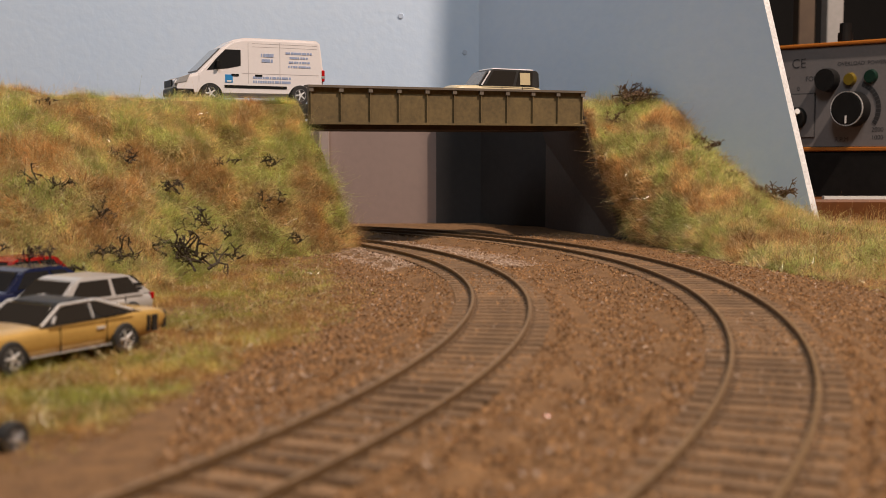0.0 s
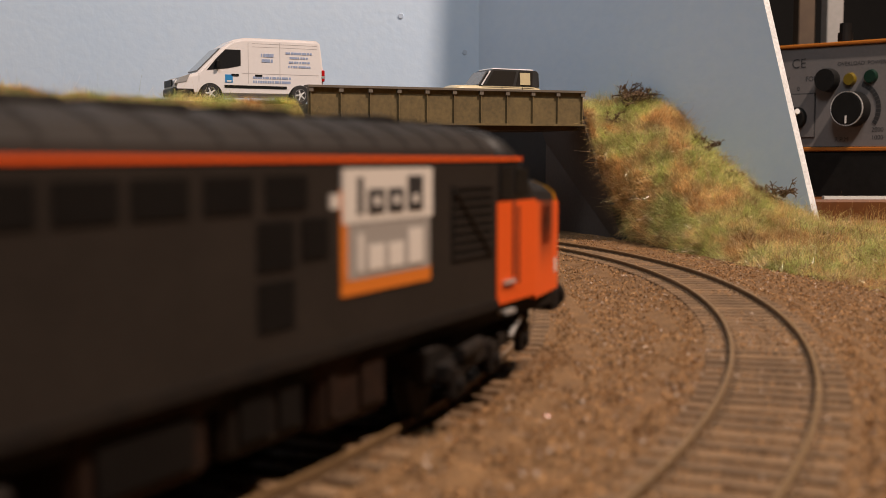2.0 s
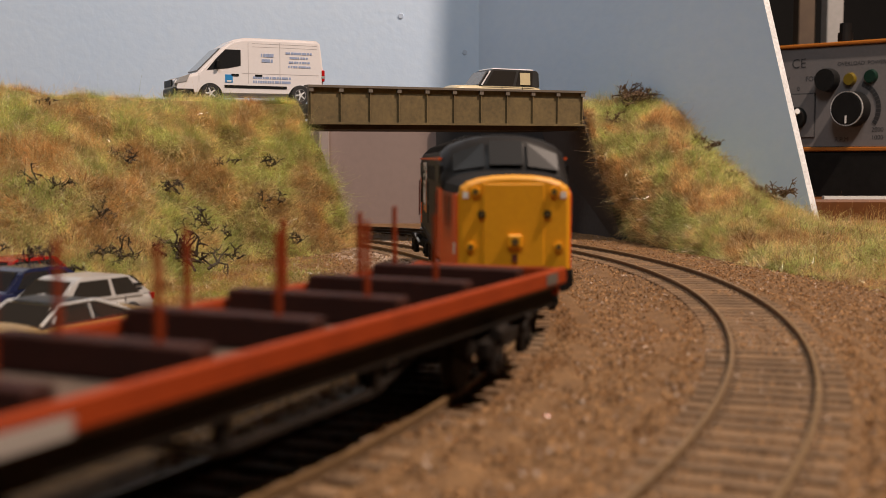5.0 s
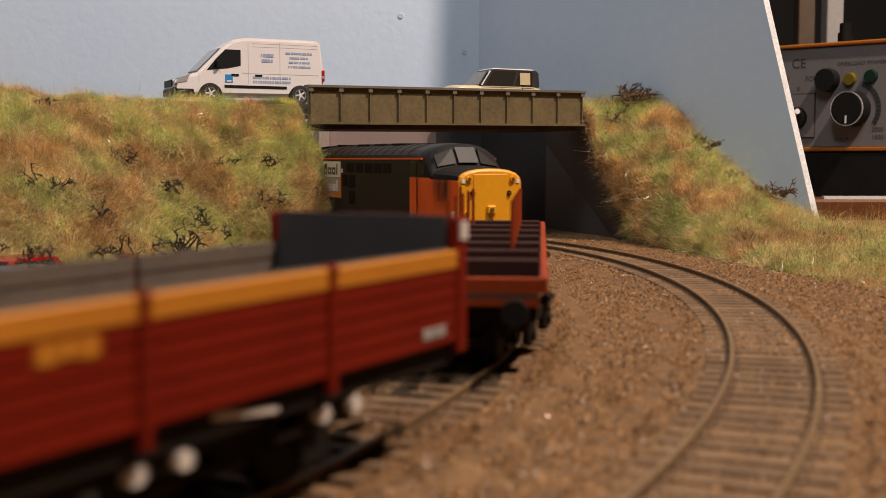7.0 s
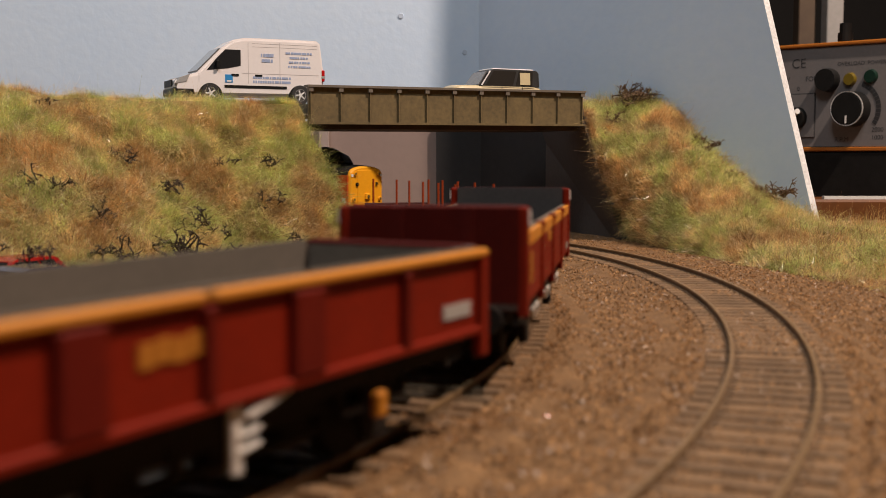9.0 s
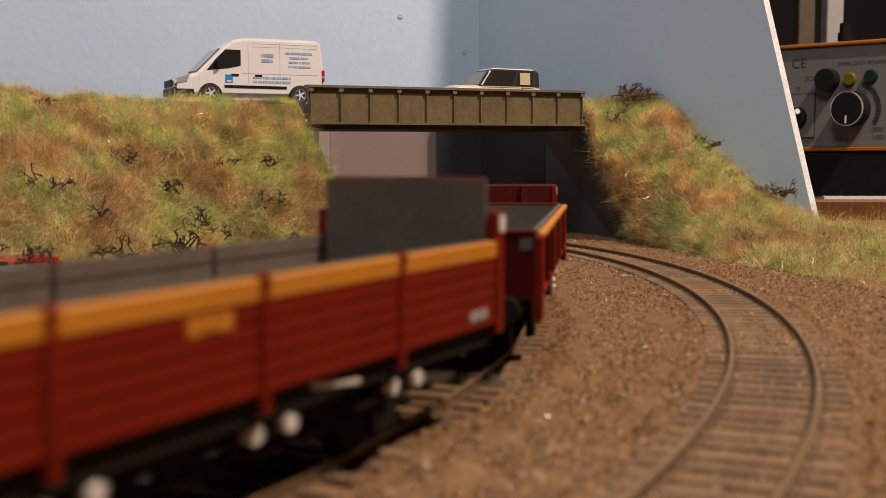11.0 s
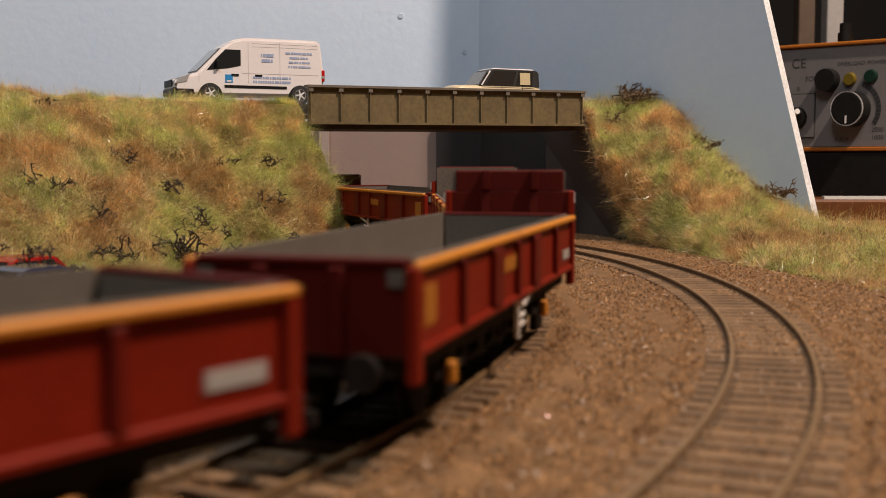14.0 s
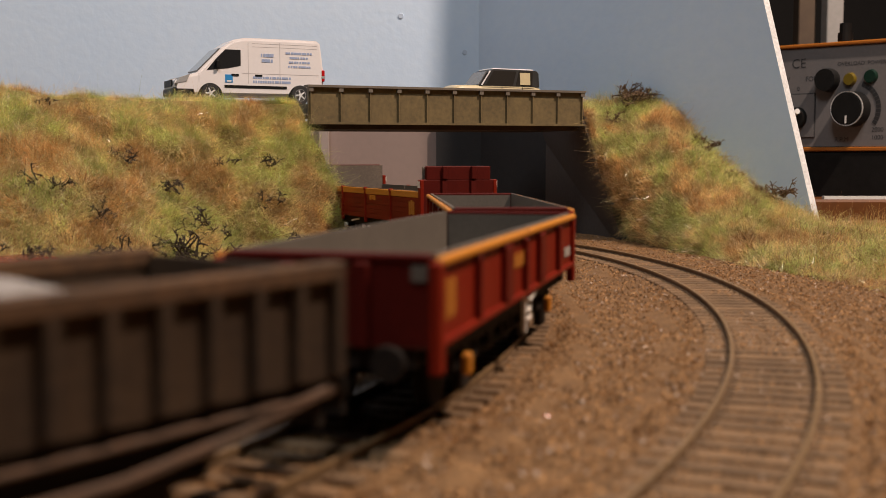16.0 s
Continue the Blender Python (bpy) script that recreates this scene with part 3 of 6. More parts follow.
for u, v, size, n in ((0.19, 1.88, 0.024, 40), (0.12, 1.3, 0.015, 20), (0.37, 1.55, 0.017, 22), (0.56, 1.80, 0.021, 28), (0.47, 1.62, 0.010, 8), (0.45, 1.5, 0.008, 5), (0.70, 1.0, 0.008, 6), (0.86, 1.3, 0.008, 6)):
    q = Vector(right_bank_point(u, v)) + Vector((0, -0.001, 0.002))
    twig_bush(q, size, int(u * 777), TWIG_BROWN, BROWN_BUSH, n)
for x, y in ((-0.045, 0.40), (-0.075, 0.335), (-0.062, 0.245)):
    twig_bush((x, y, ground_height(x, y) + 0.001), 0.005, int(y * 999), TWIG, "tiny dark scrub bush on the ground", 5)


# ---- the train ----
TRAIN = []
SMOKE = material("black_loco_paint", (0.024, 0.0195, 0.0165), 0.6, other=(0.031, 0.025, 0.021), scale=60, fine=900, bump=0.05, spec=0.14)
ROOFM = material("sooty_roof_paint", (0.013, 0.0115, 0.0105), 0.7, other=(0.019, 0.0165, 0.015), scale=60, fine=800, spec=0.12)
CAB_BLACK = material("satin_black_cab", (0.013, 0.0115, 0.0105), 0.5, other=(0.018, 0.0155, 0.014), scale=60, fine=800, spec=0.2)
GRILLE_BLACK = material("deep_black_grille", (0.0065, 0.0055, 0.005), 0.7, other=(0.0095, 0.008, 0.007), scale=90, fine=900, spec=0.1)
ORANGE = material("bright_orange_paint", (0.88, 0.115, 0.010), 0.5, other=(0.82, 0.105, 0.009), scale=80, fine=900)
YELLOW = material("warning_yellow_paint", (0.82, 0.36, 0.008), 0.45, other=(0.76, 0.32, 0.008), scale=80, fine=900)
SOOT = material("sooty_orange_grille", (0.22, 0.035, 0.010), 0.7, other=(0.07, 0.018, 0.009), scale=120, fine=700)


def sooty_orange():
    """Orange nose paint with soot that trails down from the grille."""
    m = material("sooty_orange_paint", (0.88, 0.115, 0.010), 0.55, other=(0.82, 0.105, 0.009), scale=80, fine=900)
    nt = m.node_tree
    b = nt.nodes["Principled BSDF"]
    tc = nt.nodes.new("ShaderNodeTexCoord")
    xyz = nt.nodes.new("ShaderNodeSeparateXYZ")
    nt.links.new(tc.outputs["Object"], xyz.inputs[0])
    streak = nt.nodes.new("ShaderNodeTexNoise")
    streak.inputs["Scale"].default_value, streak.inputs["Detail"].default_value = 1.0, 4
    squash = nt.nodes.new("ShaderNodeVectorMath")
    squash.operation = "MULTIPLY"
    squash.inputs[1].default_value = (420.0, 10.0, 60.0)
    nt.links.new(tc.outputs["Object"], squash.inputs[0])
    nt.links.new(squash.outputs[0], streak.inputs["Vector"])

    def sum_of(a, b_, kind):
        n = nt.nodes.new("ShaderNodeMath")
        n.operation = kind
        for i, v in enumerate((a, b_)):
            if v is None:
                continue
            if isinstance(v, float):
                n.inputs[i].default_value = v
            else:
                nt.links.new(v, n.inputs[i])
        return n.outputs[0]

    def fade(value, a, b_):
        n = nt.nodes.new("ShaderNodeMapRange")
        n.interpolation_type = "SMOOTHSTEP"
        n.inputs["From Min"].default_value, n.inputs["From Max"].default_value = a, b_
        nt.links.new(value, n.inputs["Value"])
        return n.outputs["Result"]

    along = sum_of(xyz.outputs["X"], None, "ABSOLUTE")
    mask = sum_of(fade(along, 0.0955, 0.1025), fade(along, 0.1145, 0.1075), "MULTIPLY")
    mask = sum_of(mask, fade(xyz.outputs["Z"], 0.0190, 0.0315), "MULTIPLY")
    mask = sum_of(mask, sum_of(streak.outputs["Fac"], 1.6, "MULTIPLY"), "MULTIPLY")
    mask = sum_of(mask, 0.94, "MINIMUM")
    mix = nt.nodes.new("ShaderNodeMix")
    mix.data_type = "RGBA"
    mix.inputs["B"].default_value = (0.035, 0.011, 0.007, 1)
    nt.links.new(b.inputs["Base Color"].links[0].from_socket, mix.inputs["A"])
    nt.links.new(mask, mix.inputs["Factor"])
    nt.links.new(mix.outputs["Result"], b.inputs["Base Color"])
    return m


NOSE_ORANGE = sooty_orange()
UNDER = material("grimy_underframe", (0.010, 0.008, 0.007), 0.75, other=(0.020, 0.014, 0.010), scale=120, fine=900, bump=0.2, spec=0.15)
TANK = material("brown_tank_grime", (0.015, 0.0085, 0.006), 0.75, other=(0.030, 0.015, 0.009), scale=160, fine=900, bump=0.2, spec=0.15)
WINDOW = material("loco_window_glass", (0.011, 0.0105, 0.010), 0.42, 0.0, spec=0.16)
PRINT_WHITE = material("white_print", (0.76, 0.71, 0.65), 0.5)
PRINT_GREY = material("grey_print", (0.36, 0.335, 0.31), 0.5)
PRINT_DARK = material("dark_print", (0.03, 0.03, 0.032), 0.5)
WAGON_RED = material("maroon_wagon_paint", (0.20, 0.0130, 0.0033), 0.55, other=(0.155, 0.0100, 0.0028), scale=70, fine=900, bump=0.06, spec=0.14)
# the sides' maroon, darkened in colour for ends turned away from the lamp
WAGON_END_SHADE = material("shaded_maroon_end", (0.085, 0.006, 0.003), 0.6, other=(0.065, 0.0045, 0.0025), scale=70, fine=900, spec=0.14)
# rib maroon made darker so the colour itself carries the ribs' shadows
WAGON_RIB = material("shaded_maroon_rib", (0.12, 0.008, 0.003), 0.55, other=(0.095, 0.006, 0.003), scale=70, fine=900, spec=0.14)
LOGO_DULL = material("dull_yellow_print", (0.42, 0.15, 0.012), 0.55)
LOGO_ORANGE = material("logo_orange", (0.72, 0.20, 0.02), 0.5)
WAGON_YELLOW = material("orange_yellow_band", (0.56, 0.21, 0.012), 0.55, other=(0.50, 0.18, 0.011), scale=70, fine=900)
WAGON_GREY = material("grey_wagon_inside", (0.105, 0.088, 0.070), 0.75, other=(0.13, 0.107, 0.085), scale=70, fine=900, bump=0.1)
PLANK_GREY = material("grey_brown_planks", (0.14, 0.108, 0.082), 0.75, other=(0.10, 0.076, 0.058), scale=90, fine=900, bump=0.2)
END_GREY = material("dark_grey_board", (0.055, 0.05, 0.05), 0.75, other=(0.042, 0.038, 0.038), scale=70, fine=900)
FLAT_RED = material("rust_red_flat", (0.33, 0.048, 0.009), 0.6, other=(0.25, 0.036, 0.008), scale=80, fine=900, spec=0.15)
BOLSTER = material("dark_brown_bolster", (0.045, 0.013, 0.008), 0.7, other=(0.03, 0.010, 0.007), scale=90, fine=900, spec=0.2)
FLAT_DECK = material("dusty_deck", (0.12, 0.080, 0.056), 0.8, other=(0.085, 0.055, 0.040), scale=90, fine=900)
RUST_RAIL = material("rust_worn_rail", (0.11, 0.058, 0.028), 0.75, other=(0.045, 0.028, 0.018), scale=90, fine=700, bump=0.2, spec=0.2)
GREY_BROWN = material("weathered_brown_grey", (0.056, 0.034, 0.019), 0.8, other=(0.030, 0.019, 0.012), scale=70, fine=800, bump=0.2, spec=0.2)
RUSTY = material("rusty_underframe", (0.10, 0.05, 0.025), 0.8, other=(0.06, 0.035, 0.02), scale=90, fine=800)
LOADM = material("grey_stone_load", (0.36, 0.33, 0.31), 0.9, other=(0.22, 0.20, 0.185), scale=350, fine=1500, bump=1.0)
LAMP_GLASS = material("lamp_lens", (0.12, 0.08, 0.03), 0.15)
WHEEL_RADIUS = 0.0062
FLIP = Matrix.Rotation(math.pi, 4, "Z")


def low_y(side, w, inner, outer):
    return side * w - (inner if side > 0 else outer)


def high_y(side, w, inner, outer):
    return side * w + (outer if side > 0 else inner)


def hexa(pts):
    """Eight corners: four below, four above, in the same order."""
    bm = bmesh.new()
    v = [bm.verts.new(p) for p in pts]
    for f in ((0, 1, 2, 3), (4, 5, 6, 7), (0, 1, 5, 4), (1, 2, 6, 5), (2, 3, 7, 6), (3, 0, 4, 7)):
        bm.faces.new([v[i] for i in f])
    bmesh.ops.recalc_face_normals(bm, faces=bm.faces)
    return bm


def side_plate(u0, w0, u1, w1, z0, z1, side, thick=0.0003, z1b=None):
    """A plate on a vehicle's flank, from u0 (half width w0) to u1 (w1)."""
    z1b = z1 if z1b is None else z1b
    return hexa([(u0, side * (w0 - 0.0006), z0), (u1, side * (w1 - 0.0006), z0), (u1, side * (w1 + thick), z0), (u0, side * (w0 + thick), z0),
                 (u0, side * (w0 - 0.0006), z1), (u1, side * (w1 - 0.0006), z1b), (u1, side * (w1 + thick), z1b), (u0, side * (w0 + thick), z1)])


def ring(u, w, zb, zs, zt, steps=10, power=2.2, lean=0.0):
    pts = [(u, w, zb)]
    for k in range(steps + 1):
        a = math.pi * k / steps
        c, s = math.cos(a), math.sin(a)
        y = w * math.copysign(abs(c) ** (2 / power), c)
        f = abs(s) ** (2 / power)
        pts.append((u - lean * f, y, zs + (zt - zs) * f))
    pts.append((u, -w, zb))
    return pts


def wheelset_bm(radius):
    t = 0.00725
    return lathe_y([(0.0009, -0.0115), (0.0012, -0.0098), (radius * 0.45, -0.0098), (radius, -0.0096), (radius, -t - 0.0005), (radius + 0.0006, -t), (radius * 0.5, -t + 0.0003),
                    (0.0011, -t + 0.0006), (0.0011, t - 0.0006), (radius * 0.5, t - 0.0003), (radius + 0.0006, t), (radius, t + 0.0005), (radius, 0.0096), (radius * 0.45, 0.0098), (0.0012, 0.0098), (0.0009, 0.0115)], 18)


def wheelset(parent, u, radius=WHEEL_RADIUS, label=""):
    ob = part("wheelset", wheelset_bm(radius), UNDER, parent, label or "dark steel wheels on an axle")
    ob.location = (u, 0, radius)
    return ob


def buffers(parent, u, z=0.0135, gap=0.0113, end=1, length=0.006):
    for side in (-1, 1):
        bm = rod((u, side * gap, z), (u + end * length * 0.6, side * gap, z), 0.0014, seg=10)
        rod_in(bm, (u + end * length * 0.6, side * gap, z), (u + end * (length - 0.0008), side * gap, z), 0.0009, seg=8)
        rod_in(bm, (u + end * (length - 0.0008), side * gap, z), (u + end * length, side * gap, z), 0.0028, 0.0026, 14)
        part("buffer", bm, UNDER, parent, "dark round buffer")


def coupling(parent, u, end, reach=0.013):
    bm = box_in(bmesh.new(), min(u, u + end * reach), -0.0016, 0.0072, max(u, u + end * reach), 0.0016, 0.0084)
    box_in(bm, min(u + end * reach, u + end * (reach - 0.0015)), -0.006, 0.0068, max(u + end * reach, u + end * (reach - 0.0015)), 0.006, 0.0088)
    part("coupling", bm, UNDER, parent, "black tension-lock coupling")


def bogie(parent, u, wheels, length, pipe):
    b = part("bogie", box(-length / 2, -0.0125, 0.0068, length / 2, 0.0125, 0.0125, 0.0006), UNDER, parent, "grimy black bogie frame")
    b.location = (u, 0, 0)
    for side in (-1, 1):
        bm = bmesh.new()
        box_in(bm, -length / 2, side * 0.0148 - 0.0012, 0.0072, length / 2, side * 0.0148 + 0.0012, 0.0102, 0.0003)
        for w in wheels:
            box_in(bm, w - 0.0024, side * 0.0155 - 0.001, 0.0038, w + 0.0024, side * 0.0155 + 0.001, 0.0092, 0.0003)
            rod_in(bm, (w, side * 0.0150, 0.0062), (w, side * 0.0172, 0.0062), 0.0013, seg=10)
            for dx in (-0.0034, 0.0034):
                rod_in(bm, (w + dx, side * 0.0158, 0.0048), (w + dx, side * 0.0158, 0.0094), 0.0009, seg=8)
        rod_in(bm, (-length * 0.42, side * 0.0165, 0.0112), (-length * 0.2, side * 0.0165, 0.0112), 0.0012, seg=8)
        rod_in(bm, (length * 0.2, side * 0.0165, 0.0112), (length * 0.42, side * 0.0165, 0.0112), 0.0012, seg=8)
        part("side_frame", bm, UNDER, b, "cast bogie side frame with axle boxes")
        part("brake_pipe", rod((length * 0.30, side * 0.0172, 0.0120), (length * 0.12, side * 0.0176, 0.0095), 0.00045, seg=6), pipe, b, "brake pipe")
    ws = [wheelset(b, w) for w in wheels]
    return b, ws


def locomotive():
    top = new("locomotive")
    tagged(top, "black and orange diesel locomotive model with yellow nose", "locomotive")
    W, ZB, ZS, ZT = 0.0174, 0.0166, 0.0424, 0.0500
    rings = [ring(-0.075, W, ZB, ZS, ZT), ring(0.075, W, ZB, ZS, ZT)]
    part("body_shell", loft(rings), SMOKE, top, "matt black body side")
    bm = bmesh.new()
    for k in range(15):
        u = -0.070 + 0.010 * k
        r = ring(u, W * 0.985, ZS, ZS + 0.0005, ZT + 0.00025)[1:-1]
        for a, b in zip(r, r[1:]):
            rod_in(bm, a, b, 0.00013, seg=4)
    part("roof_ribs", bm, ROOFM, top, "raised roof panel ribs")
    bm = bmesh.new()
    for u in (-0.035, -0.012, 0.012):
        box_in(bm, u - 0.008, -0.0075, ZT - 0.0012, u + 0.008, 0.0075, ZT + 0.0004, 0.0003)
    part("roof_hatch", bm, ROOFM, top, "sooty roof hatches")
    rod_fan = lathe_y([(0.0072, -0.0003), (0.0072, 0.0003), (0.0060, 0.0005)], 20)
    bmesh.ops.transform(rod_fan, matrix=Matrix.Translation((0.052, 0, ZT + 0.0001)) @ Matrix.Rotation(math.pi / 2, 4, "X"), verts=rod_fan.verts)
    part("roof_fan", rod_fan, ROOFM, top, "round roof fan grille")
    for side in (-1, 1):
        # stripe, grilles, panels and name board along each flank
        part("cantrail_stripe", side_plate(-0.0870, W, 0.0870, W, 0.0430, 0.0437, side, 0.0002), ORANGE, top, "orange stripe under the roof")
        for u0, u1 in ((-0.052, -0.042), (-0.040, -0.030), (-0.028, -0.018), (-0.015, -0.005), (-0.002, 0.008)):
            part("upper_window", side_plate(u0, W, u1, W, 0.0368, 0.0412, side, 0.0002), GRILLE_BLACK, top, "dark upper side panel")
        for u0, u1, z0, z1 in ((-0.004, 0.0045, 0.0292, 0.0355), (0.0065, 0.0135, 0.0300, 0.0355), (-0.004, 0.0045, 0.0215, 0.0278)):
            part("side_grille", side_plate(u0, W, u1, W, z0, z1, side, 0.0002), GRILLE_BLACK, top, "black square side grille")
        g0, g1 = 0.0545, 0.0725
        gr = part("radiator_grille", side_plate(g0, W, g1, W, 0.0258, 0.0388, side, 0.0001), GRILLE_BLACK, top, "large black radiator grille")
        bm = bmesh.new()
        for k in range(9):
            z = 0.0264 + 0.0015 * k
            box_in(bm, g0 + 0.0004, side * W - 0.0003, z, g1 - 0.0004, side * W + 0.0003, z + 0.0006)
        part("grille_slat", bm, SMOKE, gr)
        part("grille_strut", rod((g0 + 0.001, side * (W + 0.0003), 0.038), (g1 - 0.001, side * (W + 0.0003), 0.0262), 0.0004, seg=5), SMOKE, gr)
        b0 = 0.0180
        board = part("logo_board", side_plate(b0 - 0.0013, W, b0 + 0.0280, W, 0.0240, 0.0265, side, 0.00022), LOGO_ORANGE, top, "two-panel logo in white, grey and orange")
        part("logo_edge", side_plate(b0 - 0.0013, W, b0 + 0.0006, W, 0.0260, 0.0390, side, 0.00022), LOGO_ORANGE, board)
        part("logo_top_panel", side_plate(b0 - 0.0008, W, b0 + 0.0286, W, 0.0342, 0.0420, side, 0.00030), PRINT_WHITE, board, "white upper logo panel")
        part("logo_low_panel", side_plate(b0 + 0.0006, W, b0 + 0.0276, W, 0.0262, 0.0340, side, 0.00026), PRINT_GREY, board, "grey lower logo panel")
        for k, (du, dw, lo, hi) in enumerate(((0.0034, 0.0016, 0.0354, 0.0408), (0.0066, 0.0050, 0.0354, 0.0390), (0.0130, 0.0050, 0.0354, 0.0390), (0.0196, 0.0052, 0.0354, 0.0408))):
            part("logo_shape", side_plate(b0 + du, W, b0 + du + dw, W, lo, hi, side, 0.00042), PRINT_DARK, board, "dark logo shape")
            part("logo_shape", side_plate(b0 + du, W, b0 + du + dw, W, lo - 0.0082, hi - 0.0082, side, 0.00042), PRINT_WHITE, board, "white logo shape")
            if k:
                part("logo_counter", side_plate(b0 + du + 0.0015, W, b0 + du + 0.0034, W, 0.0366, 0.0379, side, 0.00052), PRINT_WHITE, board)
        part("number_bar", side_plate(b0 - 0.0040, W, b0 - 0.0016, W, 0.0365, 0.0385, side, 0.0002), PRINT_WHITE, top, "small pale number bar")
        part("sole_bar", side_plate(-0.075, W, 0.075, W, 0.0160, 0.0176, side, 0.0004), UNDER, top, "dirty lower body edge")
    for flip in (False, True):
        def put(name, bm, mat, label="", parent=None, smooth=False):
            if flip:
                bmesh.ops.transform(bm, matrix=FLIP, verts=bm.verts)
            return part(name, bm, mat, parent or top, label, smooth)

        cab = put("cab", loft([ring(0.075, W, ZB, ZS, ZT), ring(0.0845, W, ZB, ZS - 0.0002, ZT - 0.0001), ring(0.0880, W * 0.998, ZB, 0.0404, ZT - 0.0002, power=2.0), ring(0.0915, W * 0.99, ZB, 0.0378, ZT - 0.0024, power=1.9),
                               ring(0.0968, W * 0.975, ZB, 0.0356, 0.0402, power=2.0)]), CAB_BLACK, "satin black cab with raked windscreen", None, True)
        nose = put("nose", loft([ring(0.0945, W * 0.985, ZB, 0.0352, 0.0405, power=2.4), ring(0.106, 0.0154, ZB, 0.0349, 0.0402, power=2.4), ring(0.1135, 0.0143, ZB, 0.0346, 0.0397, power=2.4),
                                 ring(0.1158, 0.0138, ZB, 0.0343, 0.0392, power=2.4)]), ROOFM, "black nose top")
        face = put("nose_front", loft([ring(0.1165, 0.0141, 0.0158, 0.0345, 0.0394, power=2.4), ring(0.1174, 0.0139, 0.0158, 0.0343, 0.0391, power=2.4), ring(0.1180, 0.0130, 0.0162, 0.0338, 0.0384, power=2.4)]), YELLOW, "warning yellow nose front")
        part_parent = face
        put("door_edge", box(0.1178, -0.0078, 0.0165, 0.1183, 0.0074, 0.0372, 0.0002), YELLOW, "raised yellow nose door", part_parent)
        for side in (-1, 1):
            put("cab_side", side_plate(0.0745, W, 0.0950, W * 0.99, 0.0166, 0.0355, side, 0.00025), ORANGE, "orange cab side", cab)
            put("nose_side", side_plate(0.0950, W * 0.985, 0.1168, 0.0141, 0.0158, 0.0350, side, 0.0003, 0.0345), NOSE_ORANGE, "orange nose side stained with soot", nose)
            for j in range(7):
                g0 = 0.1015 + 0.0013 * j
                w0 = 0.01648 - (g0 - 0.1015) * 0.175
                put("nose_grille", side_plate(g0, w0, g0 + 0.0006, w0 - 0.00012, 0.0262, 0.0338, side, 0.00038), NOSE_ORANGE, "soot-stained nose grille slat", nose)
            put("data_panel", side_plate(0.1128, 0.01462, 0.1152, 0.01428, 0.0195, 0.0224, side, 0.00042), PRINT_WHITE, "small white panel", nose)
            put("cab_door", side_plate(0.0765, W, 0.0815, W, 0.0360, 0.0418, side, 0.0002), WINDOW, "dark cab door window", cab)
            put("door_slot", side_plate(0.0822, W, 0.0833, W, 0.0215, 0.0355, side, 0.0004), SOOT, "dark handrail slot", cab)
            put("door_ledge", box(0.0772, side * (W + 0.0004) - 0.0004, 0.0202, 0.0826, side * (W + 0.0004) + 0.0004, 0.0208), PRINT_GREY, "pale ledge under the cab door", cab)
            put("handrail", rod((0.0838, side * (W + 0.0008), 0.0200), (0.0838, side * (W + 0.0008), 0.0345), 0.00025, seg=6), SOOT, "", cab)
            put("cab_window", side_plate(0.0838, W, 0.0902, W, 0.0366, 0.0416, side, 0.0002), WINDOW, "dark cab side window", cab)
            put("step", box(0.078, side * 0.0172 - 0.0008, 0.0145, 0.083, side * 0.0172 + 0.0008, 0.0152), PRINT_GREY, "pale cab step", cab)
            # raked windscreen panes
            y0, y1 = side * 0.0058, side * 0.0140
            bm = hexa([(0.0958, y0, 0.0412), (0.0953, y1, 0.0400), (0.0962, y1, 0.0402), (0.0967, y0, 0.0414), (0.0914, y0, 0.0474), (0.0916, y1, 0.0445), (0.0925, y1, 0.0447), (0.0923, y0, 0.0476)])
            put("windscreen", bm, WINDOW, "raked windscreen pane", cab)
            for y, z, r, lab in ((0.0098, 0.0352, 0.0014, "round headcode lamp"), (0.0082, 0.0296, 0.0011, "small dark round lamp"), (0.0110, 0.0215, 0.0013, "marker lamp")):
                bm = rod((0.1172, side * y, z), (0.1188, side * y, z), r, r * 0.85, 12)
                lamp = put("lamp", bm, YELLOW if r > 0.0012 else GRILLE_BLACK, lab, face)
                bm = rod((0.1180, side * y, z), (0.1190, side * y, z), r * 0.5, seg=10)
                put("lens", bm, LAMP_GLASS, "", lamp)
            put("data_panel", box(0.1176, side * 0.0122 - 0.0007, 0.0336, 0.1183, side * 0.0122 + 0.0007, 0.0352), PRINT_WHITE, "small white panel", face)
        bm = hexa([(0.0962, -0.0045, 0.0416), (0.0962, 0.0045, 0.0416), (0.0970, 0.0045, 0.0418), (0.0970, -0.0045, 0.0418), (0.0914, -0.0045, 0.0480), (0.0914, 0.0045, 0.0480), (0.0922, 0.0045, 0.0482), (0.0922, -0.0045, 0.0482)])
        put("windscreen", bm, WINDOW, "centre windscreen pane", cab)
        bm = box(0.1176, -0.0019, 0.0212, 0.1194, 0.0019, 0.0246, 0.0004)
        lamp = put("headlight", bm, YELLOW, "square central headlight box", face)
        put("lens", rod((0.119, 0, 0.0229), (0.1198, 0, 0.0229), 0.0009, seg=10), LAMP_GLASS, "", lamp)
        put("hook", box(0.1174, -0.0007, 0.0178, 0.1188, 0.0007, 0.0196), SOOT, "", face)
        put("buffer_beam", box(0.1120, -0.0150, 0.0112, 0.1168, 0.0150, 0.0158, 0.0004), UNDER, "black buffer beam")
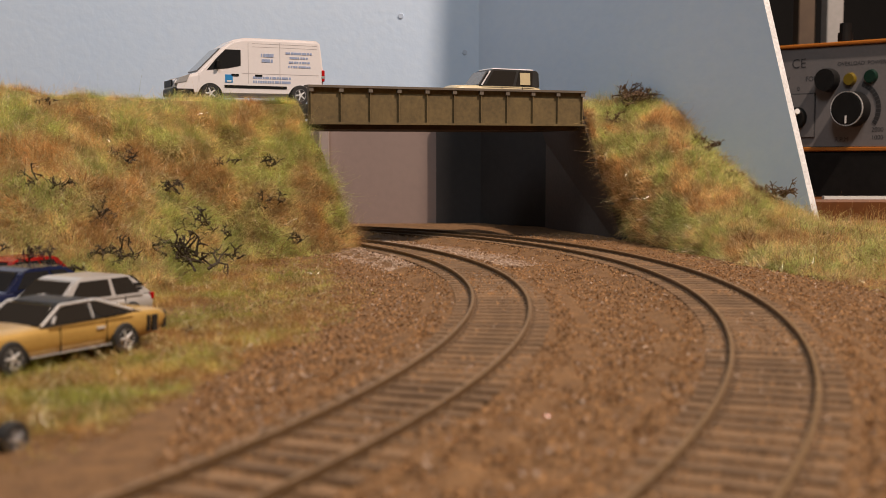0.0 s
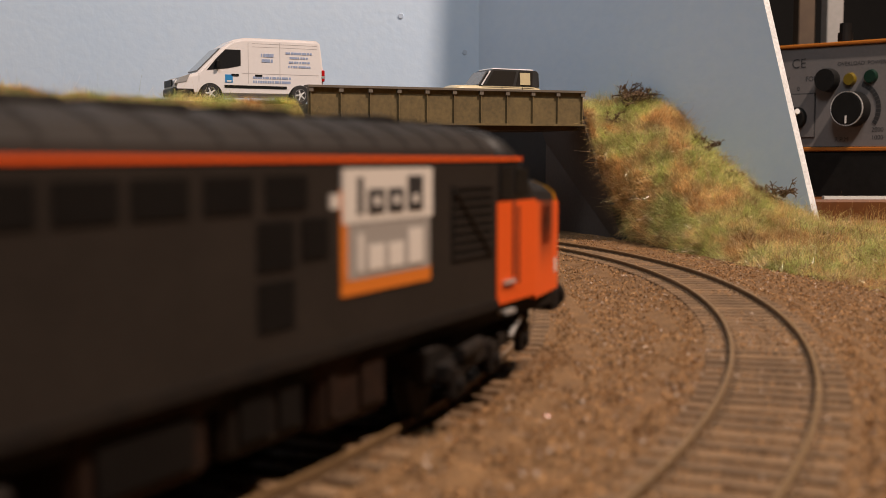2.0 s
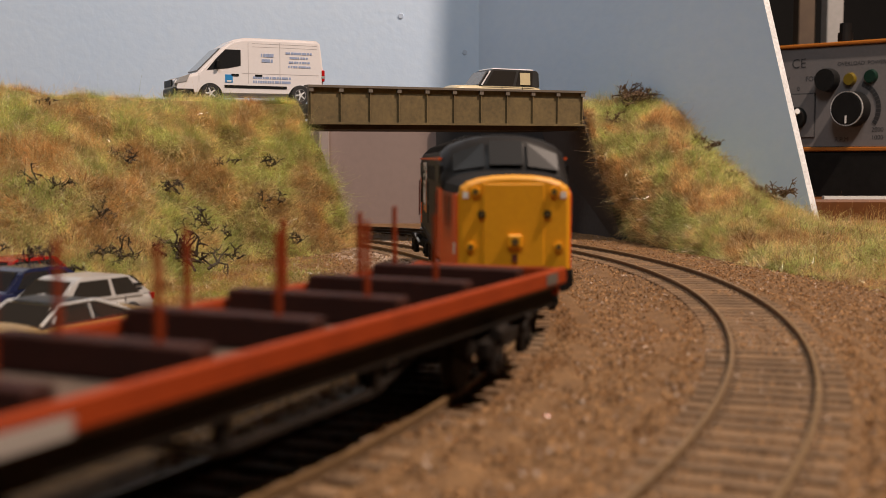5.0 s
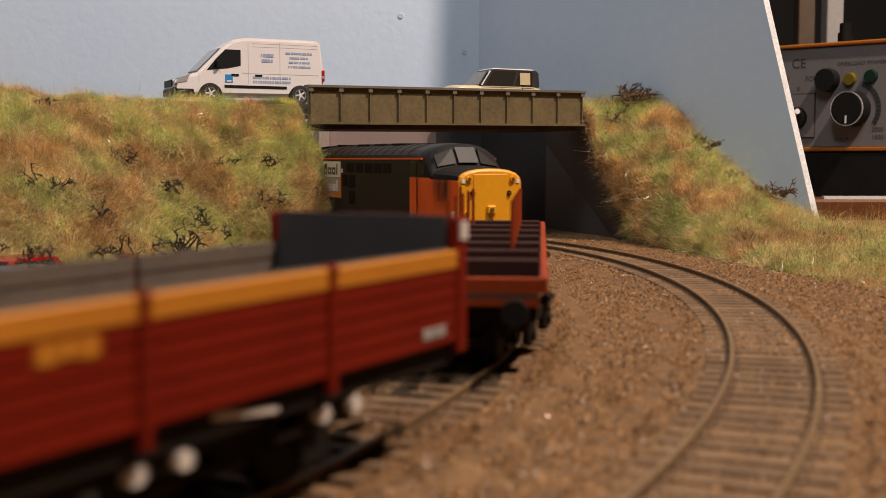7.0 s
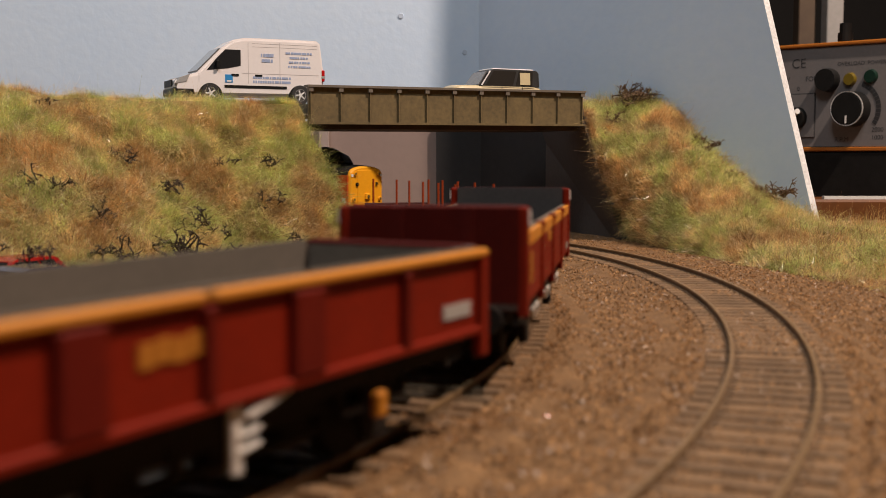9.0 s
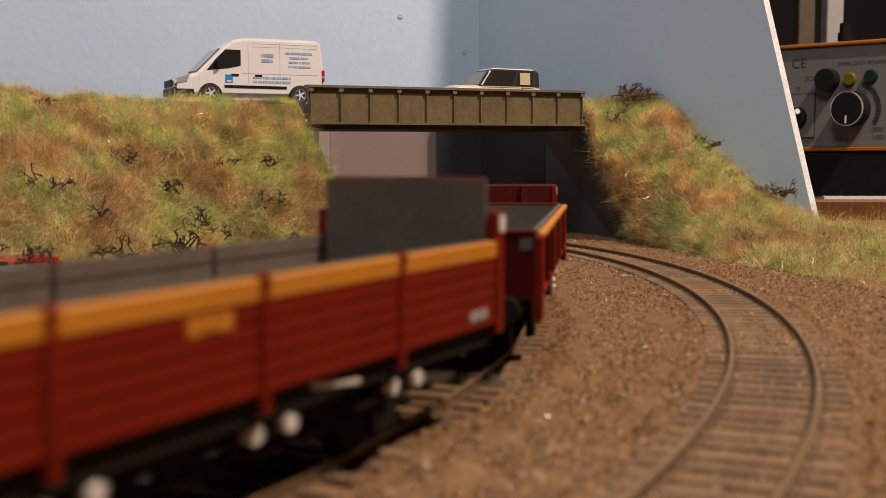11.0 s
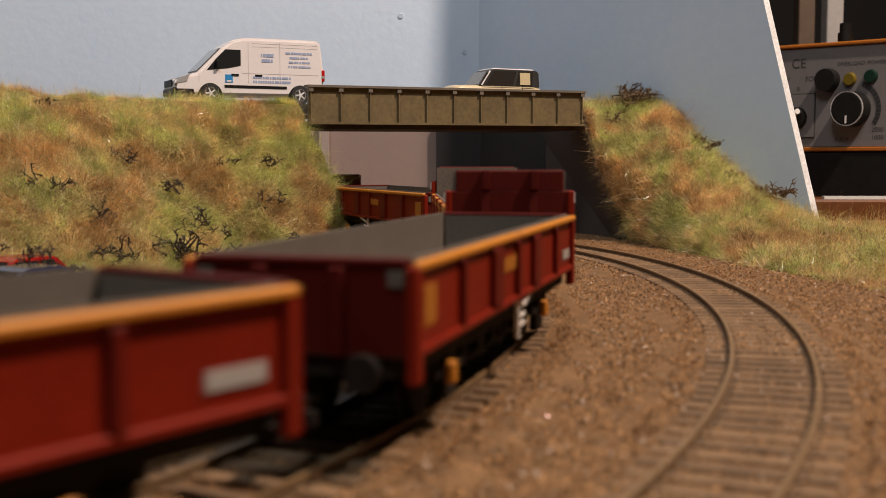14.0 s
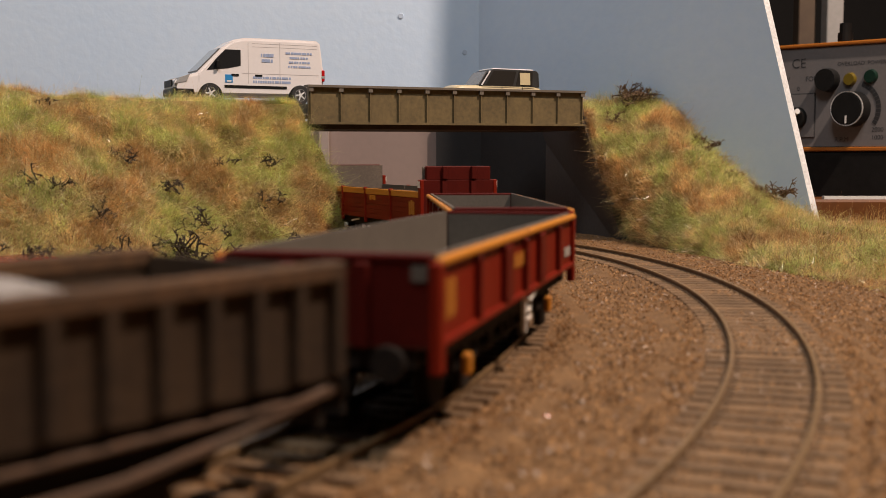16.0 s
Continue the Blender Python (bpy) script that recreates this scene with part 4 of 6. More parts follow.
        for side in (-1, 1):
            bm = rod((0.1165, side * 0.0113, 0.0136), (0.1205, side * 0.0113, 0.0136), 0.0016, seg=10)
            rod_in(bm, (0.1205, side * 0.0113, 0.0136), (0.1228, side * 0.0113, 0.0136), 0.0030, 0.0029, 14)
            put("buffer", bm, UNDER, "black round buffer")
            put("hose", rod((0.1180, side * 0.0055, 0.0130), (0.1190, side * 0.0060, 0.0070), 0.0005, seg=6), SOOT if side < 0 else UNDER, "brake hose")
        put("coupling", box(0.110, -0.0016, 0.0072, 0.1285, 0.0016, 0.0084), UNDER, "black coupling")
    for u0, u1, mat, z0 in ((-0.036, -0.012, TANK, 0.0055), (-0.009, 0.010, UNDER, 0.0060), (0.013, 0.034, TANK, 0.0050)):
        part("underfloor_tank", box(u0, -0.0158, z0, u1, 0.0158, 0.0162, 0.0012), mat, top, "grimy underfloor tank")
    for u0, u1, z0, z1 in ((-0.033, -0.016, 0.0075, 0.0135), (-0.0065, 0.0005, 0.0080, 0.0140), (0.0025, 0.0080, 0.0080, 0.0140), (0.0155, 0.0180, 0.0070, 0.0130), (0.0250, 0.0320, 0.0070, 0.0140)):
        for side in (-1, 1):
            part("tank_panel", side_plate(u0, 0.0158, u1, 0.0158, z0, z1, side, 0.0005), GRILLE_BLACK if u0 < 0.01 else TANK, top, "dark tank access panel")
    part("tank_mark", side_plate(0.0160, 0.0158, 0.0182, 0.0158, 0.0102, 0.0120, -1, 0.0002), PRINT_GREY, top, "small pale mark")
    part("underframe", box(-0.112, -0.0150, 0.0130, 0.112, 0.0150, 0.0168), UNDER, top, "black underframe")
    made = [bogie(top, u, (-0.0258, 0.0, 0.0268), 0.062, STEEL) for u in (-0.0743, 0.0743)]
    return top, made


def underframe(top, length, base, mat=UNDER, marks=True, wide=0.0138):
    part("underframe", box(-length / 2 + 0.001, -wide, 0.0118, length / 2 - 0.001, wide, 0.0152), mat, top, "black underframe")
    ws = []
    for u in (-base, base):
        for side in (-1, 1):
            bm = box(u - 0.0032, side * 0.0140 - 0.0010, 0.0035, u + 0.0032, side * 0.0140 + 0.0010, 0.0125, 0.0003)
            box_in(bm, u - 0.0085, side * 0.0142 - 0.0007, 0.0078, u + 0.0085, side * 0.0142 + 0.0007, 0.0095, 0.0002)
            for dx in (-0.0080, 0.0080):
                rod_in(bm, (u + dx, side * 0.0142, 0.0085), (u + dx * 1.1, side * 0.0142, 0.0130), 0.0006, seg=6)
            part("axle_guard", bm, mat, top, "black axle guard with leaf spring")
            for dx in ((-0.0088, 0.0088) if marks else ()):
                part("spring_shoe", rod((u + dx, side * 0.0146, 0.0068), (u + dx, side * 0.0160, 0.0068), 0.0009, seg=8), PRINT_WHITE, top, "white painted spring shoe")
        ws.append(wheelset(top, u))
    bm = bmesh.new()
    for side in (-1, 1):
        rod_in(bm, (-base + 0.012, side * 0.0125, 0.0068), (base - 0.012, side * 0.0125, 0.0068), 0.0006, seg=6)
        for u in (-0.012, 0.0, 0.012):
            box_in(bm, u - 0.0012, side * 0.0125 - 0.0005, 0.0066, u + 0.0012, side * 0.0125 + 0.0005, 0.0120)
    part("brake_rigging", bm, mat, top, "brake levers and rods")
    for side in (-1, 1):
        bm = box(-base - 0.012, side * 0.0118 - 0.0008, 0.0088, base + 0.012, side * 0.0118 + 0.0008, 0.0120, 0.0003)
        for u in (-base * 0.55, -base * 0.2, base * 0.25, base * 0.6):
            box_in(bm, u - 0.0040, side * 0.0108 - 0.0018, 0.0052, u + 0.0030, side * 0.0108 + 0.0018, 0.0092, 0.0006)
        part("brake_gear", bm, mat, top, "dark brake cylinders and trunking")
    for end in (-1, 1):
        buffers(top, end * length / 2, 0.0135, end=end, length=0.0055)
        coupling(top, end * (length / 2 - 0.004), end, 0.0140)
    return ws


def flat_wagon():
    L, W = 0.203, 0.0170
    top = new("flat_wagon")
    tagged(top, "rust red bogie flat wagon with cross bolsters and stanchions", "wagon")
    part("deck", box(-L / 2, -W + 0.001, 0.0155, L / 2, W - 0.001, 0.0168), FLAT_DECK, top, "dusty brown deck")
    for side in (-1, 1):
        part("side_rail", box(-L / 2, side * W - 0.0008, 0.0166, L / 2, side * W + 0.0008, 0.0200, 0.0003), FLAT_RED, top, "rust red side rail")
        part("marking", side_plate(-0.064, W, -0.050, W, 0.0164, 0.0186, side, 0.0010), PRINT_GREY, top, "faded pale lettering patch")
        part("marking", side_plate(0.0885, W, 0.0950, W, 0.0172, 0.0194, side, 0.0010), WAGON_GREY, top, "grey data panel")
        bm = bmesh.new()
        rod_in(bm, (-0.045, side * 0.0140, 0.0150), (-0.020, side * 0.0140, 0.0075), 0.0007, seg=6)
        rod_in(bm, (-0.020, side * 0.0140, 0.0075), (0.020, side * 0.0140, 0.0075), 0.0007, seg=6)
        rod_in(bm, (0.020, side * 0.0140, 0.0075), (0.045, side * 0.0140, 0.0150), 0.0007, seg=6)
        for u in (-0.020, 0.020):
            box_in(bm, u - 0.001, side * 0.0140 - 0.0008, 0.0075, u + 0.001, side * 0.0140 + 0.0008, 0.0155)
        part("truss_rod", bm, UNDER, top, "black truss rods")
        part("solebar", box(-L / 2 + 0.003, side * 0.0150 - 0.0006, 0.0118, L / 2 - 0.003, side * 0.0150 + 0.0006, 0.0158), UNDER, top, "black solebar")
    for u in (-L / 2 + 0.0008, L / 2 - 0.0008):
        part("headstock", box(u - 0.0008, -W + 0.0008, 0.0140, u + 0.0008, W - 0.0008, 0.0198, 0.0002), FLAT_RED, top, "rust red headstock")
    for k in range(7):
        u = -0.078 + 0.026 * k
        part("bolster", box(u - 0.0022, -W + 0.001, 0.0168, u + 0.0022, W - 0.001, 0.0216, 0.0003), BOLSTER, top, "dark brown cross bolster")
        for y in ((-0.0095, 0.0060) if k in (1, 2, 3, 4, 5) else (0.0120,) if k == 6 else ()):
            part("stanchion", rod((u, y, 0.0214), (u, y, 0.0335), 0.0005, seg=8), FLAT_RED, top, "rust red upright stanchion")
    for end in (-1, 1):
        buffers(top, end * L / 2, 0.0135, end=end)
    made = []
    for u in (-0.071, 0.071):
        b, ws = bogie(top, u, (-0.0125, 0.0125), 0.036, UNDER)
        coupling(b, 0.028 if u > 0 else -0.028, 1 if u > 0 else -1, 0.014)
        made.append((b, ws))
    return top, made


def high_end_wagon(length, end_top, stepped):
    L, W, ZB, ZT = length, 0.0172, 0.0152, 0.0294
    top = new("high_end_open_wagon")
    tagged(top, "maroon open wagon with yellow top band and %s ends" % ("tall stepped" if stepped else "raised"), "wagon")
    part("wagon_floor", box(-L / 2, -W + 0.001, 0.0148, L / 2, W - 0.001, 0.0160), WAGON_GREY, top, "grey wagon floor")
    doors = 4
    step = (L - 0.004) / doors
    for side in (-1, 1):
        for k in range(doors):
            u0 = -L / 2 + 0.002 + step * k
            d = part("drop_door", box(u0 + 0.0003, low_y(side, W, 0.0010, 0.0004), ZB, u0 + step - 0.0003, high_y(side, W, 0.0010, 0.0004), 0.0266), WAGON_RED, top, "maroon planked drop-side door")
            for j in range(5):
                z = ZB + 0.0003 + 0.00225 * j
                part("plank", box(u0 + 0.0006, side * (W + 0.0004) - 0.0002, z, u0 + step - 0.0006, side * (W + 0.0004) + 0.0002, z + 0.0019), WAGON_RED, d)
            part("top_band", box(u0 + 0.0003, low_y(side, W, 0.0004, 0.0008), 0.0266, u0 + step - 0.0003, high_y(side, W, 0.0004, 0.0008), ZT, 0.0002), WAGON_YELLOW, d, "orange-yellow top plank")
            for j in range(5):
                z = ZB + 0.0008 + 0.0028 * j
                part("inner_plank", box(u0 + 0.0005, side * (W - 0.0009) - 0.0004, z, u0 + step - 0.0005, side * (W - 0.0009) + 0.0004, z + 0.0024), PLANK_GREY, d, "grey inner plank")
        for k in range(1, doors):
            u = -L / 2 + 0.002 + step * k
            bm = box(u - 0.0008, low_y(side, W, 0.0004, 0.0012), 0.0130, u + 0.0008, high_y(side, W, 0.0004, 0.0012), 0.0292, 0.0003)
            box_in(bm, u - 0.0006, low_y(side, W, 0.0004, 0.0015), 0.0284, u + 0.0006, high_y(side, W, 0.0004, 0.0015), 0.0299, 0.0002)
            part("door_post", bm, WAGON_RED, top, "maroon door post and catch")
        for j in range(3):
            part("logo_shape", side_plate(-L / 2 + 0.007 + (0.0065) * j / 3, W, -L / 2 + 0.007 + (0.0065) * (j + 0.8) / 3, W, 0.0190 + 0.0004 * (j % 2), 0.0255 - 0.0006 * ((j + 1) % 2), side, 0.0008), LOGO_DULL, top, "yellow logo patch")
        for j in range(3):
            part("logo_shape", side_plate(-0.0140 + 0.0027 * j, W, -0.0140 + 0.0027 * j + 0.0024, W, 0.0240 + 0.0003 * (j % 2), 0.0262, side, 0.0008), WAGON_YELLOW, top, "small yellow patch")
        for a, b in ((0.0125, 0.0100), (0.0095, 0.0082), (0.0078, 0.0062)):
            part("data_panel", side_plate(L / 2 - a, W, L / 2 - b, W, 0.0168, 0.0184, side, 0.0008), PRINT_GREY, top, "small pale data panel")
        part("solebar", box(-L / 2 + 0.001, side * 0.0158 - 0.0006, 0.0118, L / 2 - 0.001, side * 0.0158 + 0.0006, 0.0151), UNDER, top, "black solebar")
    for end in (-1, 1):
        u = end * (L / 2 - 0.001)
        e = part("end_wall", box(u - 0.0010, -W - 0.0002, 0.0145, u + 0.0010, W + 0.0002, 0.0346 if not stepped else 0.0345, 0.0004), WAGON_END_SHADE, top, "maroon high end wall with shade in its colour")
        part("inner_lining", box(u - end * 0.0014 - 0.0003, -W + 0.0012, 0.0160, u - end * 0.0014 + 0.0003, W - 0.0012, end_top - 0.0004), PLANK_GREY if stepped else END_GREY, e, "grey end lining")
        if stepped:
            part("end_extension", box(u - 0.0010, -W + 0.0020, 0.0340, u + 0.0010, W - 0.0020, end_top, 0.0004), WAGON_END_SHADE, e, "raised end board")
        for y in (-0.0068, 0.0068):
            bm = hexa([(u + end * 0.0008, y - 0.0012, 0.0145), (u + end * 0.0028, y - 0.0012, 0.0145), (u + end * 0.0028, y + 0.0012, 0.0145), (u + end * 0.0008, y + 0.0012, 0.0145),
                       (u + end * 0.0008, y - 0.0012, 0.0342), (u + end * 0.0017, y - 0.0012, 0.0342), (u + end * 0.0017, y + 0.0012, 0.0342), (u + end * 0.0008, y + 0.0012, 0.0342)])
            part("end_post", bm, WAGON_END_SHADE, e, "maroon end stanchion")
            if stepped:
                part("end_post", box(min(u, u + end * 0.0022), y - 0.0012, 0.0345, max(u, u + end * 0.0022), y + 0.0012, end_top, 0.0003), WAGON_END_SHADE, e, "maroon end stanchion")
        for side in (-1, 1):
            part("corner_post", box(u - 0.0014, low_y(side, W, 0.0008, 0.0010), 0.0135, u + 0.0014, high_y(side, W, 0.0008, 0.0010), 0.0344, 0.0003), WAGON_RED, top, "maroon corner post")
            part("white_patch", box(u - 0.0009, side * (W + 0.0011) - 0.0002, 0.0310, u + 0.0009, side * (W + 0.0011) + 0.0002, 0.0338), PRINT_WHITE, top, "white corner patch")
    ws = underframe(top, L, 0.034, marks=False)
    for side in (-1, 1):
        for u in (-0.0303, 0.0037, 0.0375):
            part("brake_hanger", box(u - 0.0052, side * 0.0146 - 0.0007, 0.0090, u + 0.0052, side * 0.0146 + 0.0007, 0.0128, 0.0003), UNDER, top, "black brake gear hanger")
            for du in (-0.0037, 0.0037):
                part("spring_shoe", rod((u + du, side * 0.0150, 0.0102), (u + du, side * 0.0166, 0.0102), 0.0012, seg=10), PRINT_WHITE, top, "white painted spring shoe")
        part("brake_lever", rod((0.0120, side * 0.0164, 0.0142), (0.0235, side * 0.0164, 0.0128), 0.0005, seg=6), PRINT_WHITE, top, "white handbrake lever")
    return top, ws


def ribbed_wagon(length):
    L, W, ZB, ZT = length, 0.0172, 0.0156, 0.0292
    top = new("low_open_wagon")
    tagged(top, "low maroon ribbed steel open wagon with yellow top rail", "wagon")
    part("wagon_floor", box(-L / 2, -W + 0.001, 0.0150, L / 2, W - 0.001, 0.0162), WAGON_GREY, top, "grey wagon floor")
    for side in (-1, 1):
        part("side_wall", box(-L / 2, low_y(side, W, 0.0008, 0.0002), ZB, L / 2, high_y(side, W, 0.0008, 0.0002), 0.0276), WAGON_RED, top, "maroon steel side")
        part("inner_side", box(-L / 2 + 0.002, side * (W - 0.0007) - 0.0004, 0.0162, L / 2 - 0.002, side * (W - 0.0007) + 0.0004, ZT), WAGON_GREY, top, "grey inner side")
        for a, b in ((-L / 2, -0.0006), (0.0006, L / 2)):
            part("top_rail", box(a, low_y(side, W, 0.0002, 0.0014), 0.0275, b, high_y(side, W, 0.0002, 0.0014), ZT - 0.0003, 0.0004), WAGON_YELLOW, top, "orange-yellow top rail")
        part("bottom_rail", box(-L / 2, low_y(side, W, 0.0006, 0.0010), 0.0150, L / 2, high_y(side, W, 0.0006, 0.0010), 0.0164, 0.0003), WAGON_RED, top, "maroon bottom rail")
        for u, wide in ((-0.0437, 0.0010), (-0.0190, 0.0034), (0.0, 0.0010), (0.0190, 0.0034), (0.0437, 0.0010)):
            part("rib", box(u - wide, low_y(side, W, 0.0004, 0.0014), 0.0162, u + wide, high_y(side, W, 0.0004, 0.0012), 0.0272, 0.0004), WAGON_RIB, top, "maroon upright rib with shade in its colour")
        for j in range(4):
            part("logo_shape", side_plate(-0.0108 + 0.0026 * j, W, -0.0108 + 0.0026 * j + 0.0023, W, 0.0216 + 0.0003 * (j % 2), 0.0246 - 0.0003 * ((j + 1) % 2), side, 0.0005), LOGO_DULL, top, "yellow logo patch")
            part("logo_shape", side_plate(-L / 2 + 0.0045 + 0.0016 * j, W, -L / 2 + 0.0045 + 0.0016 * j + 0.0013, W, 0.0188 + 0.0005 * (j % 2), 0.0250, side, 0.0005), LOGO_DULL, top, "tall yellow logo patch")
        part("data_panel", side_plate(L / 2 - 0.0140, W, L / 2 - 0.0050, W, 0.0185, 0.0207, side, 0.0005), PRINT_GREY, top, "grey data panel")
        part("solebar", box(-L / 2 + 0.004, side * 0.0152 - 0.0006, 0.0118, L / 2 - 0.004, side * 0.0152 + 0.0006, 0.0151), UNDER, top, "black solebar")
        bm = box(0.0052, side * 0.0166 - 0.0004, 0.0066, 0.0066, side * 0.0166 + 0.0004, 0.0156)
        part("brake_guide", bm, PRINT_WHITE, top, "white brake lever guide")
        for z in (0.0092, 0.0110):
            part("brake_rung", rod((0.0062, side * 0.0172, z), (0.0096, side * 0.0172, z + 0.0005), 0.00035, seg=6), PRINT_WHITE, top, "white step bar")
        part("brake_lever", rod((0.0072, side * 0.0172, 0.0132), (0.0158, side * 0.0172, 0.0152), 0.0006, seg=6), PRINT_WHITE, top, "white handbrake lever")
        part("axle_end", box(0.0376, side * 0.0162 - 0.0008, 0.0068, 0.0400, side * 0.0162 + 0.0008, 0.0106, 0.0004), WAGON_YELLOW, top, "yellow axle box cover")
        part("axle_end", box(-0.0460, side * 0.0162 - 0.0008, 0.0068, -0.0436, side * 0.0162 + 0.0008, 0.0106, 0.0004), WAGON_YELLOW, top, "yellow axle box cover")
    for end in (-1, 1):
        u = end * (L / 2 - 0.0006)
        part("end_wall", box(u - 0.0007, -W, 0.0152, u + 0.0007, W, 0.0286), WAGON_END_SHADE, top, "maroon end wall with shade in its colour")
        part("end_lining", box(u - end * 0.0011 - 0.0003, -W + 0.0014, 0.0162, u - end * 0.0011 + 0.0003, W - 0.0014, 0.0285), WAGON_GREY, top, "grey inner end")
        part("end_rail", box(u - 0.0012, -W + 0.0008, 0.0280, u + 0.0012, W - 0.0008, 0.0293, 0.0003), WAGON_END_SHADE, top, "maroon end rail")
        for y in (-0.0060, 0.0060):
            part("end_post", box(min(u, u + end * 0.0020), y - 0.0012, 0.0150, max(u, u + end * 0.0020), y + 0.0012, 0.0280, 0.0003), WAGON_END_SHADE, top, "maroon end stanchion")
        for side in (-1, 1):
            part("corner_post", box(u - 0.0018, low_y(side, W, 0.0008, 0.0012), 0.0112, u + 0.0010, high_y(side, W, 0.0008, 0.0012), 0.0282, 0.0004), WAGON_RED, top, "maroon corner post reaching below the body")
            part("lamp_bracket", box(min(u, u + end * 0.0012), side * 0.0148 - 0.0012, 0.0252, max(u, u + end * 0.0012), side * 0.0148 + 0.0012, 0.0276), WAGON_GREY, top, "grey corner bracket")
    return top, underframe(top, L, 0.040, marks=False)


def grey_wagon(length):
    L, W = length, 0.0172
    top = new("stone_wagon")
    tagged(top, "weathered brown-grey ribbed open wagon loaded with stone", "wagon")
    for side in (-1, 1):
        part("side_wall", box(-L / 2, low_y(side, W, 0.0008, 0.0002), 0.0165, L / 2, high_y(side, W, 0.0008, 0.0002), 0.0286), GREY_BROWN, top, "weathered grey-brown side")
        part("top_rail", box(-L / 2, low_y(side, W, 0.0012, 0.0014), 0.0284, L / 2, high_y(side, W, 0.0012, 0.0014), 0.0309, 0.0004), RUST_RAIL, top, "worn rusty top rail")
        for k in range(21):
            u = -L / 2 + 0.0012 + (L - 0.0024) * k / 20
            part("rib", box(u - 0.0010, low_y(side, W, 0.0004, 0.0014), 0.0168, u + 0.0010, high_y(side, W, 0.0004, 0.0013), 0.0290, 0.0003), GREY_BROWN, top, "grimy upright rib")
        bm = bmesh.new()
        for a, b in (((0.0690, 0.0153), (0.0520, 0.0124)), ((0.0520, 0.0124), (0.0360, 0.0108)), ((0.0360, 0.0108), (-0.0360, 0.0108)), ((-0.0360, 0.0108), (-0.0690, 0.0153))):
            rod_in(bm, (a[0], side * 0.0172, a[1]), (b[0], side * 0.0172, b[1]), 0.0007, seg=6)
        part("rusty_rod", bm, RUSTY, top, "rusty brake push rod")
        part("angle_iron", box(-L / 2 + 0.002, side * 0.0172 - 0.0006, 0.0143, L / 2 - 0.002, side * 0.0172 + 0.0006, 0.0150, 0.0002), RUSTY, top, "rusty angle iron along the frame")
        part("solebar", box(-L / 2 + 0.002, side * 0.0155 - 0.0007, 0.0118, L / 2 - 0.002, side * 0.0155 + 0.0007, 0.0164), UNDER, top, "dirty solebar")
    for end in (-1, 1):
        u = end * (L / 2 - 0.0006)
        part("end_wall", box(u - 0.0007, -W, 0.0165, u + 0.0007, W, 0.0300), GREY_BROWN, top, "weathered end wall")
    part("wagon_floor", box(-L / 2, -W + 0.001, 0.0152, L / 2, W - 0.001, 0.0168), GREY_BROWN, top)
    xs, ys = np.linspace(-L / 2 + 0.001, L / 2 - 0.001, 50), np.linspace(-W + 0.001, W - 0.001, 14)
    verts = [(x, y, 0.0250 + 0.0085 * (1 - 0.6 * (y / W) ** 2) * smooth01((L / 2 - 0.012 - abs(x)) / 0.030) * (0.75 + 0.4 * noise3(x * 60, y * 60)) + 0.0006 * noise3(x * 700, y * 700)) for y in ys for x in xs]
    faces = [(j * 50 + i, j * 50 + i + 1, (j + 1) * 50 + i + 1, (j + 1) * 50 + i) for j in range(13) for i in range(49)]
    ob = mesh_object("stone_load", verts, faces, LOADM, top)
    tagged(ob, "grey crushed stone load")
    return top, underframe(top, L, 0.042, marks=False)


loco, loco_bogies = locomotive()
loco.scale = (0.950, 1, 1)
TRAIN.append((loco, 0.002, 0.0743, loco_bogies, []))
flat, flat_bogies = flat_wagon()
TRAIN.append((flat, 0.2455, 0.071, flat_bogies, []))
for front, back, make in ((0.390, 0.5285, lambda l: high_end_wagon(l, 0.0350, False)), (0.551, 0.690, ribbed_wagon), (0.717, 0.855, lambda l: high_end_wagon(l, 0.0402, True)),
                          (0.8785, 1.0180, ribbed_wagon), (1.043, 1.182, ribbed_wagon), (1.2055, 1.346, grey_wagon)):
    wagon, wheels = make(back - front)
    TRAIN.append((wagon, (front + back) / 2, 0.042, [], wheels))


# ---- road vehicles ----
VAN_WHITE = material("van_white_paint", (0.82, 0.775, 0.765), 0.25, other=(0.79, 0.745, 0.735), scale=80, fine=600, coat=0.3)
VAN_BLUE = material("van_blue_print", (0.33, 0.40, 0.58), 0.45)
VAN_SQUARE = material("van_bright_blue", (0.03, 0.24, 0.55), 0.4)
VAN_GLASS = material("grey_van_windscreen", (0.13, 0.125, 0.125), 0.08, coat=0.7)
CAR_GLASS = material("smoky_car_glass", (0.030, 0.026, 0.022), 0.1, coat=0.5)
VAN_LINE = material("van_panel_gap", (0.52, 0.48, 0.47), 0.5)
BRIGHT_RIM = material("bright_silver_rim", (0.78, 0.76, 0.75), 0.35)
LAMP_RED = material("red_lamp_plastic", (0.45, 0.01, 0.01), 0.25)
LAMP_CLEAR = material("clear_headlamp", (0.35, 0.34, 0.33), 0.1, coat=0.5)
GOLD = material("metallic_gold_paint", (0.58, 0.36, 0.10), 0.3, 0.25, other=(0.50, 0.31, 0.085), scale=90, fine=900, coat=0.5)
VINYL = material("black_vinyl_roof", (0.018, 0.017, 0.017), 0.45, other=(0.028, 0.026, 0.025), scale=150, fine=900)
SILVER = material("silver_car_paint", (0.50, 0.48, 0.46), 0.3, 0.1, other=(0.46, 0.44, 0.42), scale=90, fine=900, coat=0.4)
NAVY = material("navy_car_paint", (0.012, 0.017, 0.05), 0.25, other=(0.016, 0.02, 0.06), scale=90, fine=900, coat=0.5)
